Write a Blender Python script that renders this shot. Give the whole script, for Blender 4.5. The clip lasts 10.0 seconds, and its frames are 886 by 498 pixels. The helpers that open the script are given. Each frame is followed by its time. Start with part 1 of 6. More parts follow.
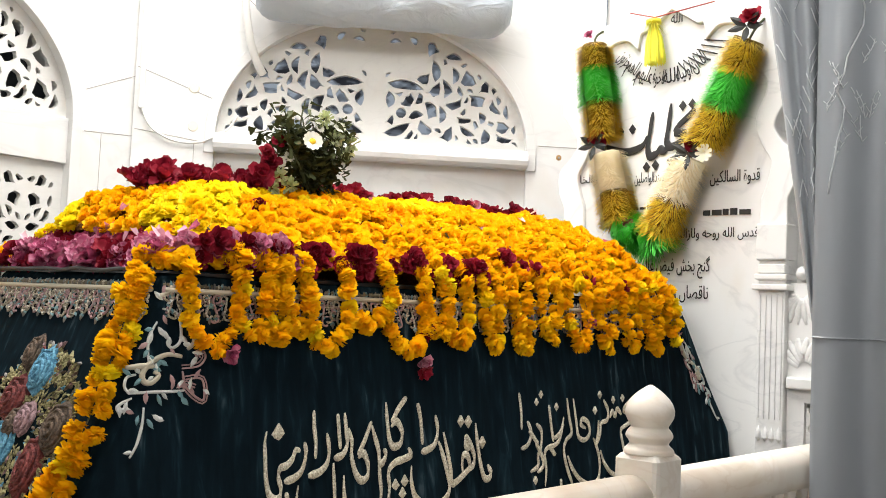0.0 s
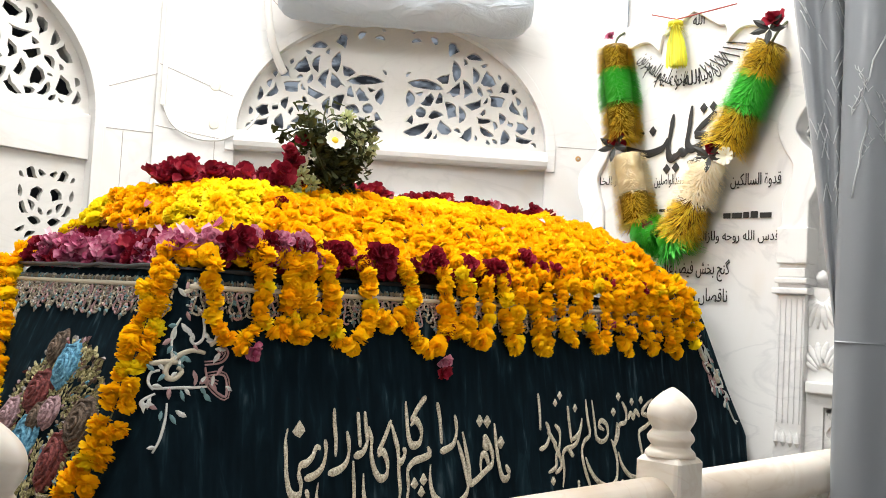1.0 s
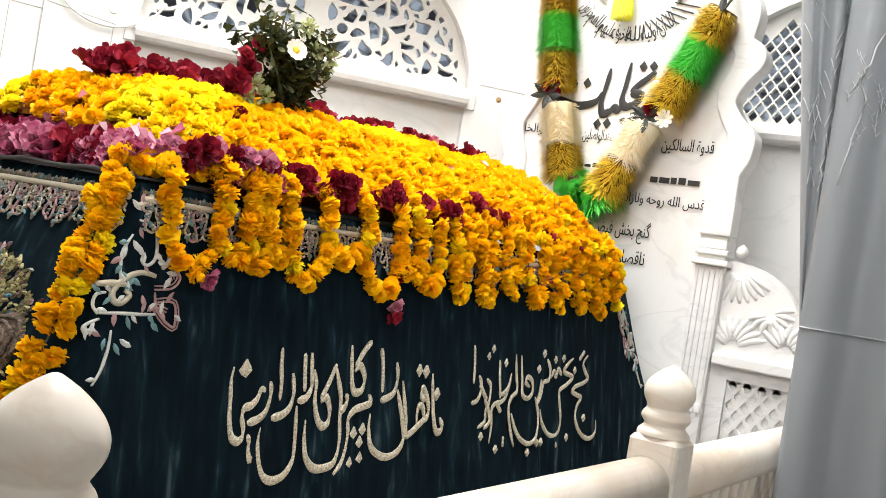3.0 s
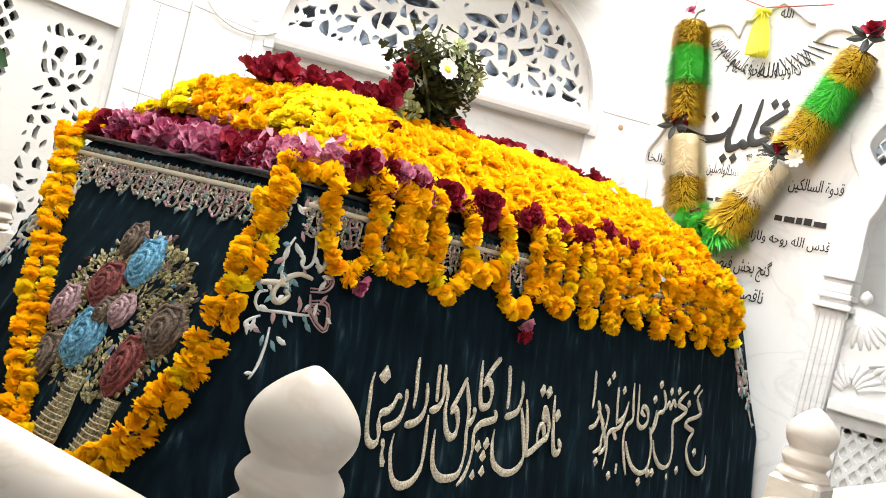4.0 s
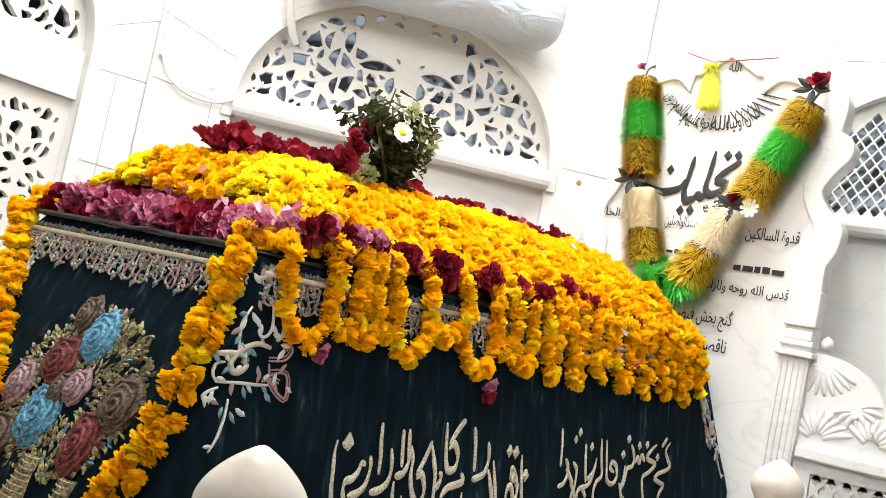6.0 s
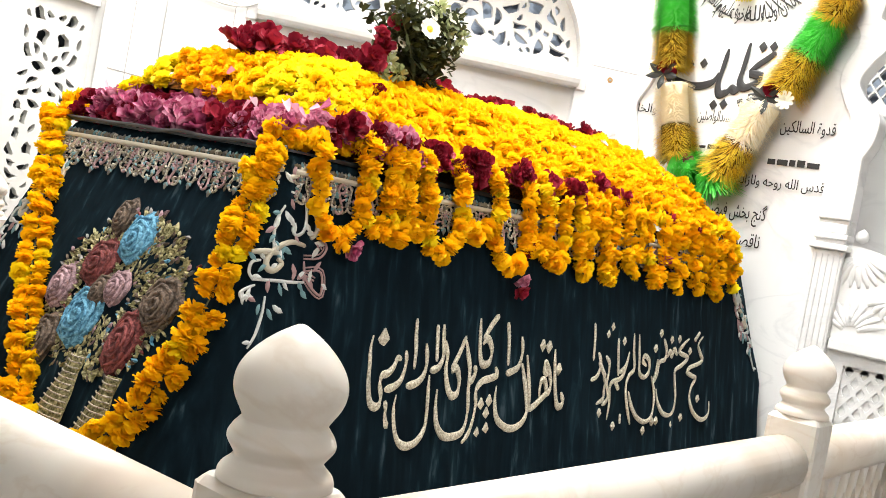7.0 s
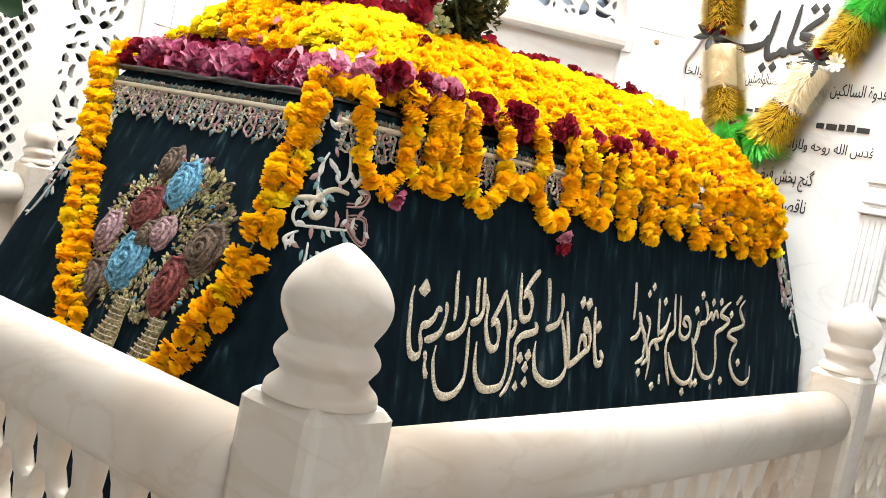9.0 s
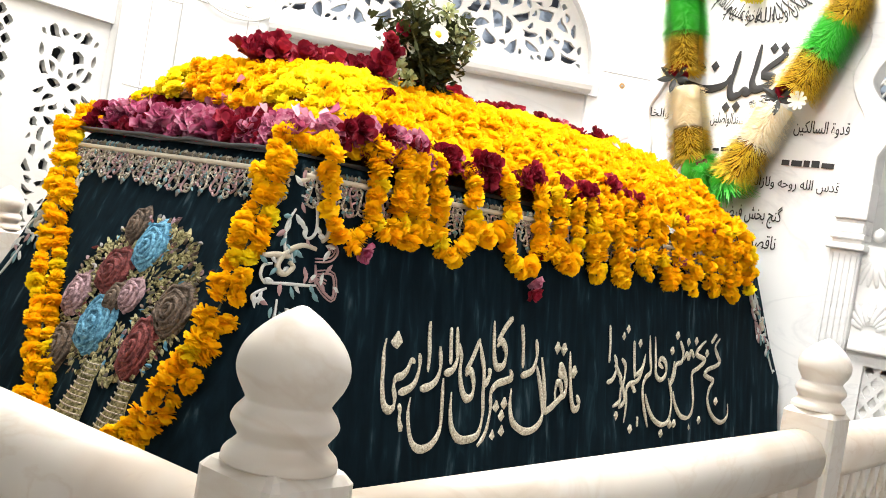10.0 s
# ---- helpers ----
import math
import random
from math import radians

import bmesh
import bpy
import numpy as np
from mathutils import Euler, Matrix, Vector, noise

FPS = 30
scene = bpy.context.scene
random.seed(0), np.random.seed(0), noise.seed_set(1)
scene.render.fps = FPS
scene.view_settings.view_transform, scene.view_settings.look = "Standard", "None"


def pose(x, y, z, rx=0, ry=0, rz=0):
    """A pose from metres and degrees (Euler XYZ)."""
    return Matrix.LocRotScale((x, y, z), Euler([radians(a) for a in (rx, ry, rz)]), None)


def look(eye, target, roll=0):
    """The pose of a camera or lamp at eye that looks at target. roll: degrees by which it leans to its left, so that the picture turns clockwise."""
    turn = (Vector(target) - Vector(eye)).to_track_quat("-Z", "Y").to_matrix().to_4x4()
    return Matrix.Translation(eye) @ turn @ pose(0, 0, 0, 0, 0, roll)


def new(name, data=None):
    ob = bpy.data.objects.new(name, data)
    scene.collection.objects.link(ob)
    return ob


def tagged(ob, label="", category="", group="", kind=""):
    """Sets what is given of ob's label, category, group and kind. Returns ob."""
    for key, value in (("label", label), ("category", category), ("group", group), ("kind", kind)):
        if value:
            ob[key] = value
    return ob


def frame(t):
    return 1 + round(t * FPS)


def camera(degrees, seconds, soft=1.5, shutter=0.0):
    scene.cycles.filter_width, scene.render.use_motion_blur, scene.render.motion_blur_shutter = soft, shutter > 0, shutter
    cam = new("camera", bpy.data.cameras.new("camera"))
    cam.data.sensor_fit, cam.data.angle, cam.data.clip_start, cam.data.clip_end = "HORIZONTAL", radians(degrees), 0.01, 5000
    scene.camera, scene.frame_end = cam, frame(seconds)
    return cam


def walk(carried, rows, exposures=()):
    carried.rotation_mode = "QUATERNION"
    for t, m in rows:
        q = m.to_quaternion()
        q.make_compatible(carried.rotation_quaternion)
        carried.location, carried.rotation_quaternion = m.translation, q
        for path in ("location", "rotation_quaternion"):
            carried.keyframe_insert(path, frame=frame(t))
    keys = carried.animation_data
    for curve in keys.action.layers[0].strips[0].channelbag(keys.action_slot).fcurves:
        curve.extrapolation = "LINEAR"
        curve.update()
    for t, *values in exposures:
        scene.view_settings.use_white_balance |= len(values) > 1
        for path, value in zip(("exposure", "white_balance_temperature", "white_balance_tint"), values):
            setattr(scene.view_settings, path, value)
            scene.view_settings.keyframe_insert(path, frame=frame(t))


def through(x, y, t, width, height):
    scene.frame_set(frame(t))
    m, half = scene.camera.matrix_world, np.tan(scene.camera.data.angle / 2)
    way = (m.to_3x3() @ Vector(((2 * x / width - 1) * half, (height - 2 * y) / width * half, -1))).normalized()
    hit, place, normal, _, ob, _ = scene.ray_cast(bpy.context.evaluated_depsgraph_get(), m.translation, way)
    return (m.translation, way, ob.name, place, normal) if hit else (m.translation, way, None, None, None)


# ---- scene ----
cam = camera(48.2, 10.0, 0.75)
PATH = [
    (0, (-0.464, -1.257, 1.361), (0.991, 0.11, 1.481), 2.5),
    (0.5, (-0.473, -1.243, 1.356), (0.972, 0.135, 1.463), 2.9),
    (1, (-0.484, -1.246, 1.36), (0.951, 0.142, 1.478), 3.2),
    (1.5, (-0.473, -1.214, 1.367), (0.985, 0.151, 1.477), 3.2),
    (2, (-0.48, -1.096, 1.371), (1.057, 0.182, 1.431), 3.9),
    (2.2, (-0.488, -1.048, 1.371), (1.063, 0.214, 1.398), 3.7),
    (3.3, (-0.608, -0.742, 1.367), (1.067, 0.351, 1.375), 10.8),
    (3.5, (-0.638, -0.735, 1.361), (0.988, 0.429, 1.365), 11.8),
    (4, (-0.705, -0.700, 1.341), (0.853, 0.554, 1.349), 13.7),
    (4.5, (-0.73, -0.699, 1.341), (0.785, 0.607, 1.329), 13.8),
    (5, (-0.724, -0.709, 1.352), (0.798, 0.589, 1.393), 13.4),
    (5.2, (-0.699, -0.717, 1.37), (0.846, 0.547, 1.497), 12.8),
    (6.3, (-0.691, -0.714, 1.35), (0.895, 0.498, 1.48), 11.4),
    (6.5, (-0.69, -0.712, 1.342), (0.891, 0.512, 1.405), 11.2),
    (7, (-0.692, -0.721, 1.332), (0.88, 0.527, 1.271), 10.5),
    (7.5, (-0.681, -0.719, 1.305), (0.887, 0.531, 1.175), 10.9),
    (8, (-0.69, -0.714, 1.282), (0.845, 0.562, 1.11), 11.6),
    (8.5, (-0.694, -0.712, 1.272), (0.829, 0.574, 1.101), 11.9),
    (9, (-0.694, -0.725, 1.282), (0.832, 0.571, 1.147), 11.5),
    (9.5, (-0.69, -0.735, 1.287), (0.839, 0.568, 1.204), 10.8),
    (10, (-0.679, -0.743, 1.299), (0.872, 0.543, 1.263), 9.4),
]
walk(cam, [(t, look(eye, target, roll)) for t, eye, target, roll in PATH],
     [(0.0, -0.40), (1.0, -0.38), (2.0, -0.31), (3.5, -0.10), (4.5, -0.02), (5.0, 0.0), (6.5, -0.24), (7.0, 0.10), (8.5, 0.12), (10.0, 0.12)])

# ---- world and light ----
world = bpy.data.worlds.new("sky")
scene.world = world
world.use_nodes = True
sky = world.node_tree.nodes.new("ShaderNodeTexSky")
sky.sky_type, sky.sun_disc = "NISHITA", False
sky.sun_elevation, sky.sun_rotation = radians(50), radians(200)
world.node_tree.links.new(sky.outputs[0], world.node_tree.nodes["Background"].inputs[0])
world.node_tree.nodes["Background"].inputs[1].default_value = 0.08


def lamp(name, eye, target, width, height, power, colour, spread=180):
    data = bpy.data.lights.new(name, "AREA")
    data.shape, data.size, data.size_y, data.energy, data.color, data.spread = "RECTANGLE", width, height, power, colour, radians(spread)
    ob = new(name, data)
    ob.matrix_world = look(eye, target)
    return ob


# added daylight lamps, sources unseen: overhead, an assumed doorway and two high narrow fills
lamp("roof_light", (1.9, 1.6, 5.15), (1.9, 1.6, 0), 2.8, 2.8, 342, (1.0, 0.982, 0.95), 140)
lamp("door_light", (-0.6, -3.95, 2.3), (1.2, 1.5, 1.2), 2.6, 3.0, 33, (1.0, 0.985, 0.955))
# two fills in front of solid walls, added to brighten far wall and headstone
lamp("south_window_light", (0.2, -3.98, 4.3), (2.7, 2.6, 2.0), 2.0, 1.0, 24, (1.0, 0.985, 0.955), 52)
lamp("west_window_light", (-3.25, 0.6, 4.3), (3.4, 1.6, 1.9), 3.0, 2.0, 54, (1.0, 0.985, 0.955), 52)


# ---- materials ----
def material(name, colour, rough=0.5, metal=0.0, **more):
    m = bpy.data.materials.new(name)
    m.use_nodes = True
    b = m.node_tree.nodes["Principled BSDF"]
    b.inputs["Base Color"].default_value = (*colour, 1)
    b.inputs["Roughness"].default_value = rough
    b.inputs["Metallic"].default_value = metal
    for key, value in more.items():
        b.inputs[key.replace("_", " ")].default_value = value
    return m


def node(m, kind, **values):
    n = m.node_tree.nodes.new(kind)
    for key, value in values.items():
        n.inputs[key.replace("_", " ")].default_value = value
    return n


def join(m, a, b):
    m.node_tree.links.new(a, b)


def coords(m, scale=(1, 1, 1)):
    tex = node(m, "ShaderNodeTexCoord")
    mp = node(m, "ShaderNodeMapping")
    mp.inputs["Scale"].default_value = scale
    join(m, tex.outputs["Object"], mp.inputs[0])
    return mp.outputs[0]


def ramp(m, source, stops):
    r = node(m, "ShaderNodeValToRGB")
    while len(r.color_ramp.elements) < len(stops):
        r.color_ramp.elements.new(0.5)
    for e, (p, c) in zip(r.color_ramp.elements, stops):
        e.position, e.color = p, (*c, 1)
    join(m, source, r.inputs[0])
    return r.outputs[0]


def noise_tex(m, scale, detail=4.0, stretch=(1, 1, 1), distort=0.0):
    n = node(m, "ShaderNodeTexNoise", Scale=scale, Detail=detail, Distortion=distort)
    join(m, coords(m, stretch), n.inputs["Vector"])
    return n.outputs["Fac"]


def mixed(m, a, b, fac, mode="MULTIPLY"):
    n = m.node_tree.nodes.new("ShaderNodeMix")
    n.data_type, n.blend_type = "RGBA", mode
    for value, socket in ((fac, n.inputs["Factor"]), (a, n.inputs[6]), (b, n.inputs[7])):
        if isinstance(value, (int, float)):
            socket.default_value = value
        elif isinstance(value, tuple):
            socket.default_value = (*value, 1)
        else:
            join(m, value, socket)
    return n.outputs[2]


def base(m):
    return m.node_tree.nodes["Principled BSDF"].inputs["Base Color"]


def bump(m, source, strength=0.2, distance=0.01):
    n = node(m, "ShaderNodeBump", Strength=strength, Distance=distance)
    join(m, source, n.inputs["Height"])
    join(m, n.outputs[0], m.node_tree.nodes["Principled BSDF"].inputs["Normal"])


def stone(name, light, vein, stain, rough=0.35, vein_scale=1.6, sss=0.0, spread=(0.62, 0.8)):
    """Marble: broad cloudy tone, thin grey veins, warm stains."""
    m = material(name, light, rough)
    cloud = ramp(m, noise_tex(m, 1.3, 6, (1, 1, 0.6), 0.6), [(0.3, tuple(c * 0.93 for c in light)), (0.7, light)])
    line = ramp(m, noise_tex(m, vein_scale, 8, (1, 1, 2.2), 1.8), [(0.47, (1, 1, 1)), (0.5, vein), (0.53, (1, 1, 1))])
    spots = ramp(m, noise_tex(m, 2.7, 3, (1, 1, 0.5), 0.3), [(spread[0], (1, 1, 1)), (spread[1], stain)])
    join(m, mixed(m, mixed(m, cloud, line, 0.4), spots, 0.7), base(m))
    bump(m, noise_tex(m, 60, 3), 0.05, 0.002)
    if sss:
        b = m.node_tree.nodes["Principled BSDF"]
        b.inputs["Subsurface Weight"].default_value = sss
        b.inputs["Subsurface Radius"].default_value = (0.03, 0.02, 0.012)
        b.inputs["Subsurface Scale"].default_value = 0.6
    return m


M_WALL = stone("wall_marble", (0.745, 0.74, 0.725), (0.82, 0.82, 0.82), (0.93, 0.88, 0.80), 0.4, 0.9)
M_JALI = stone("screen_marble", (0.70, 0.69, 0.66), (0.9, 0.9, 0.9), (0.92, 0.87, 0.78), 0.5)
M_SLAB = stone("headstone_marble", (0.765, 0.765, 0.755), (0.72, 0.73, 0.75), (0.92, 0.88, 0.80), 0.3, 1.1)
M_RAIL = stone("rail_marble", (0.81, 0.745, 0.66), (0.84, 0.77, 0.69), (0.60, 0.43, 0.27), 0.30, 2.2, 0.12, (0.44, 0.74))
M_FLOOR = stone("floor_marble", (0.27, 0.25, 0.225), (0.6, 0.6, 0.6), (0.8, 0.75, 0.7), 0.2)
M_JOINT = material("joint_grey", (0.42, 0.40, 0.37), 0.9)
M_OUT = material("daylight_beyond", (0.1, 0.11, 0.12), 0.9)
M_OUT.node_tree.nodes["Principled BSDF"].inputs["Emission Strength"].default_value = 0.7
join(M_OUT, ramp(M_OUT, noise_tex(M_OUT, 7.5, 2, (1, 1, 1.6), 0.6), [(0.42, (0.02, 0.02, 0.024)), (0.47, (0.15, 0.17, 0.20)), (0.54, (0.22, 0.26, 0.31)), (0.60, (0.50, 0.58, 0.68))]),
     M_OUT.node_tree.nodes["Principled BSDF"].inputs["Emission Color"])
# dark backdrop colour stands for the shaded room behind the north screen
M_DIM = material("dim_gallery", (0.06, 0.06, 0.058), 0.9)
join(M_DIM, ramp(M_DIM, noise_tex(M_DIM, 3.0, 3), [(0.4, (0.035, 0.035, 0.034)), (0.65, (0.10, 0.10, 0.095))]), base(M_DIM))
M_VELVET = material("dark_velvet", (0.003, 0.008, 0.012), 0.9, Sheen_Weight=0.07, Sheen_Roughness=0.3, Specular_IOR_Level=0.05)
M_VELVET.node_tree.nodes["Principled BSDF"].inputs["Sheen Tint"].default_value = (0.12, 0.40, 0.60, 1)
# thin pale vertical streaks put fold and wrinkle sheen into the colour
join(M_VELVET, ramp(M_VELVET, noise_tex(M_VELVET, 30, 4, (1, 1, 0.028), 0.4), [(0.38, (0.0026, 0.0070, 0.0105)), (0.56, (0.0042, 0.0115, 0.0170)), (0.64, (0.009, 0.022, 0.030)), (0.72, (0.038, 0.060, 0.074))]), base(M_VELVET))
M_INK = material("black_inlay", (0.015, 0.014, 0.014), 0.5)

# ---- builders ----


def part(name, bm, mat, parent=None, label="", smooth=False, m=None):
    me = bpy.data.meshes.new(name)
    bm.to_mesh(me)
    bm.free()
    return part_mesh(name, me, mat, parent, label, smooth, m)


def part_mesh(name, me, mat, parent=None, label="", smooth=False, m=None):
    if mat:
        me.materials.clear()
        me.materials.append(mat)
    if smooth:
        me.polygons.foreach_set("use_smooth", [True] * len(me.polygons))
    ob = new(name, me)
    if m is not None:
        ob.matrix_basis = m
    ob.parent = parent
    if label:
        ob["label"] = label
    return ob


def thing(name, label, category, group="", kind="", m=None):
    ob = new(name)
    ob.empty_display_size = 0.05
    if m is not None:
        ob.matrix_basis = m
    return tagged(ob, label, category, group, kind)


def box(bm, x0, x1, y0, y1, z0, z1, bevel=0.0):
    made = bmesh.ops.create_cube(bm, size=1)["verts"]
    for v in made:
        v.co = ((x0 + x1) / 2 + v.co.x * (x1 - x0), (y0 + y1) / 2 + v.co.y * (y1 - y0), (z0 + z1) / 2 + v.co.z * (z1 - z0))
    if bevel:
        edges = {e for v in made for e in v.link_edges}
        bmesh.ops.bevel(bm, geom=list(edges), offset=bevel, segments=2, affect="EDGES", profile=0.5)
    return bm


def boxed(x0, x1, y0, y1, z0, z1, bevel=0.0):
    return box(bmesh.new(), x0, x1, y0, y1, z0, z1, bevel)


def lathe(profile, steps=32, squash=None):
    """A turned solid from (radius, height) pairs."""
    bm = bmesh.new()
    rings = []
    for r, z in profile:
        rings.append([bm.verts.new((r * math.cos(2 * math.pi * i / steps), r * math.sin(2 * math.pi * i / steps), z)) for i in range(steps)])
    for a, b in zip(rings, rings[1:]):
        for i in range(steps):
            bm.faces.new((a[i], a[(i + 1) % steps], b[(i + 1) % steps], b[i]))
    bm.faces.new(rings[0][::-1])
    bm.faces.new(rings[-1])
    return bm


def plate(outer, holes=(), thick=0.02, bevel=0.0, closed=True):
    """A mesh of a flat plate in x and y with real holes, thick metres in z."""
    cu = bpy.data.curves.new("plate", "CURVE")
    cu.dimensions, cu.fill_mode, cu.extrude, cu.bevel_depth, cu.bevel_resolution = "2D", "BOTH", thick / 2 - bevel, bevel, 1
    for loop in (outer, *holes):
        sp = cu.splines.new("POLY")
        sp.points.add(len(loop) - 1)
        sp.points.foreach_set("co", [c for x, y in loop for c in (x, y, 0, 1)])
        sp.use_cyclic_u = True
    ob = bpy.data.objects.new("plate", cu)
    scene.collection.objects.link(ob)
    me = bpy.data.meshes.new_from_object(ob.evaluated_get(bpy.context.evaluated_depsgraph_get()))
    bpy.data.objects.remove(ob)
    bpy.data.curves.remove(cu)
    return me


def tube(points, radius, sides=8, taper=None):
    """A mesh of a round cord along points."""
    bm = bmesh.new()
    tube_into(bm, points, radius, sides, taper)
    return bm


def tube_into(bm, points, radius, sides=8, taper=None, flat=1.0, up=(0, 0, 1)):
    points = [Vector(p) for p in points]
    rings, n = [], len(points)
    for i, p in enumerate(points):
        d = (points[min(i + 1, n - 1)] - points[max(i - 1, 0)]).normalized()
        side = d.cross(Vector(up))
        if side.length < 1e-4:
            side = d.cross(Vector((1, 0, 0)))
        side.normalize()
        lift = side.cross(d).normalized()
        r = radius * (taper(i / (n - 1)) if taper else 1)
        rings.append([bm.verts.new(p + side * r * math.cos(2 * math.pi * k / sides) + lift * r * flat * math.sin(2 * math.pi * k / sides)) for k in range(sides)])
    for a, b in zip(rings, rings[1:]):
        for k in range(sides):
            bm.faces.new((a[k], a[(k + 1) % sides], b[(k + 1) % sides], b[k]))
    bm.faces.new(rings[0][::-1])
    bm.faces.new(rings[-1])


def spline(points, steps=6):
    """A smooth line through a few points."""
    pts = [Vector(p) for p in points]
    out = []
    for i in range(len(pts) - 1):
        p0, p1, p2, p3 = pts[max(i - 1, 0)], pts[i], pts[i + 1], pts[min(i + 2, len(pts) - 1)]
        for k in range(steps):
            t = k / steps
            out.append(0.5 * (2 * p1 + (p2 - p0) * t + (2 * p0 - 5 * p1 + 4 * p2 - p3) * t * t + (3 * p1 - p0 - 3 * p2 + p3) * t ** 3))
    return out + [pts[-1]]


# ---- the room: an eight-sided chamber ----
TOP = 5.2
SILL = 2.255
DIAG = Matrix.Translation((3.2214, 2.7708, 0)) @ Matrix.Rotation(radians(-40.46), 4, "Z")
LEFT = Matrix.Translation((0.98, 3.53, 0)) @ Matrix.Rotation(radians(4.5), 4, "Z")
RIGHT = Matrix.Translation((4.36, 0.45, 0)) @ Matrix.Rotation(radians(-85.5), 4, "Z")


def arch(cx, half, spring, rise, steps=40, power=1.0):
    return [(cx - half * math.cos(math.pi * i / steps), spring + rise * math.sin(math.pi * i / steps) ** power) for i in range(steps + 1)]


def facet(name, u0, u1, m, openings, label):
    """One wall of the chamber with arched openings; local x runs along it, y into it."""
    outer = [(u0, 0), (u1, 0), (u1, TOP), (u0, TOP)]
    holes = [[(cx + half, 0.15), (cx - half, 0.15)] + arch(cx, half, spring, rise) for cx, half, spring, rise in openings]
    me = plate(outer, holes, 0.24)
    me.transform(Matrix.Translation((0, 0.12, 0)) @ Matrix.Rotation(radians(90), 4, "X"))
    ob = part_mesh(name, me, M_WALL, None, "", False, m)
    return tagged(ob, label, "wall", kind="structure")


wall_diag = facet("wall_northeast", -1.30, 1.30, DIAG, [(0.0, 0.865, SILL, 0.70)], "white marble wall with an arched pierced window")
wall_left = facet("wall_north", -4.2, 1.28, LEFT, [(-0.02, 0.93, 2.25, 0.72)], "white marble wall with an arched pierced screen")
wall_right = facet("wall_east", -1.50, 3.4, RIGHT, [(0.20, 0.87, SILL, 0.70)], "white marble wall with an arched lattice window")
for nm, b, lab in (("wall_south_1", (-5.0, -2.2, -4.3, -4.05, 0, TOP), "plain white marble wall beside the doorway"),
                   ("wall_south_2", (1.0, 5.0, -4.3, -4.05, 0, TOP), "plain white marble wall beside the doorway"),
                   ("wall_south_3", (-2.2, 1.0, -4.3, -4.05, 3.75, TOP), "plain white marble wall above the doorway"),
                   ("wall_west", (-3.6, -3.3, -4.05, 3.7, 0, TOP), "plain white marble wall"),
                   ("wall_east_end", (4.4, 4.65, -4.05, -2.6, 0, TOP), "plain white marble wall")):
    tagged(part(nm, boxed(*b), M_WALL), lab, "wall", kind="structure")
tagged(part("floor", boxed(-5, 6, -4.6, 5.2, -0.1, 0), M_FLOOR), "polished pale marble floor strewn with petals", "floor", kind="structure")
# unseen ceiling; its square opening is made up for the overhead lamp
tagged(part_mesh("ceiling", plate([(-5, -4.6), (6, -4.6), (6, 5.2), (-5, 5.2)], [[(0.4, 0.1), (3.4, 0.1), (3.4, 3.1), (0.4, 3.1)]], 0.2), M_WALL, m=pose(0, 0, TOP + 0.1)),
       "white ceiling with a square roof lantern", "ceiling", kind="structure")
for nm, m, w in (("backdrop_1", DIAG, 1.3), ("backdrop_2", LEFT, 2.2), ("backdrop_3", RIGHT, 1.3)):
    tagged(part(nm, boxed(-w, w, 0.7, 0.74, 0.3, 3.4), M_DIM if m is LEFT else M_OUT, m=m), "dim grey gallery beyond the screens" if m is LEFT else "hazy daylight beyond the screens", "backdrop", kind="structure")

# ---- balustrade ----
POST = [(0.060, 0.0), (0.058, 0.010), (0.050, 0.018), (0.046, 0.024), (0.049, 0.030), (0.0545, 0.038), (0.0555, 0.044), (0.052, 0.052), (0.0455, 0.060), (0.0445, 0.064),
        (0.049, 0.072), (0.055, 0.083), (0.058, 0.095), (0.0565, 0.108), (0.050, 0.122), (0.038, 0.136), (0.024, 0.148), (0.012, 0.156), (0.005, 0.160), (0.0005, 0.161)]


def rounded(profile, steps=4):
    """A turned profile with its corners eased into curves."""
    pts = spline([Vector((r, 0, z)) for r, z in profile], steps)
    return [(max(0.0005, p.x), p.z) for p in pts]


def balustrade_post(m, label="white marble post with a turned onion finial"):
    ob = thing("balustrade_post", label, "post", "balustrade posts", m=m)
    bm = boxed(-0.059, 0.059, -0.059, 0.059, 0, 1.043, 0.013)
    for v in bm.verts:
        if v.co.z > 1.032:
            v.co.x, v.co.y = v.co.x * 0.93, v.co.y * 0.93
    part("shaft", bm, M_RAIL, ob)
    part("finial", lathe(rounded(POST), 40), M_RAIL, ob, "polished onion-shaped finial", True, pose(0, 0, 1.041))
    return ob


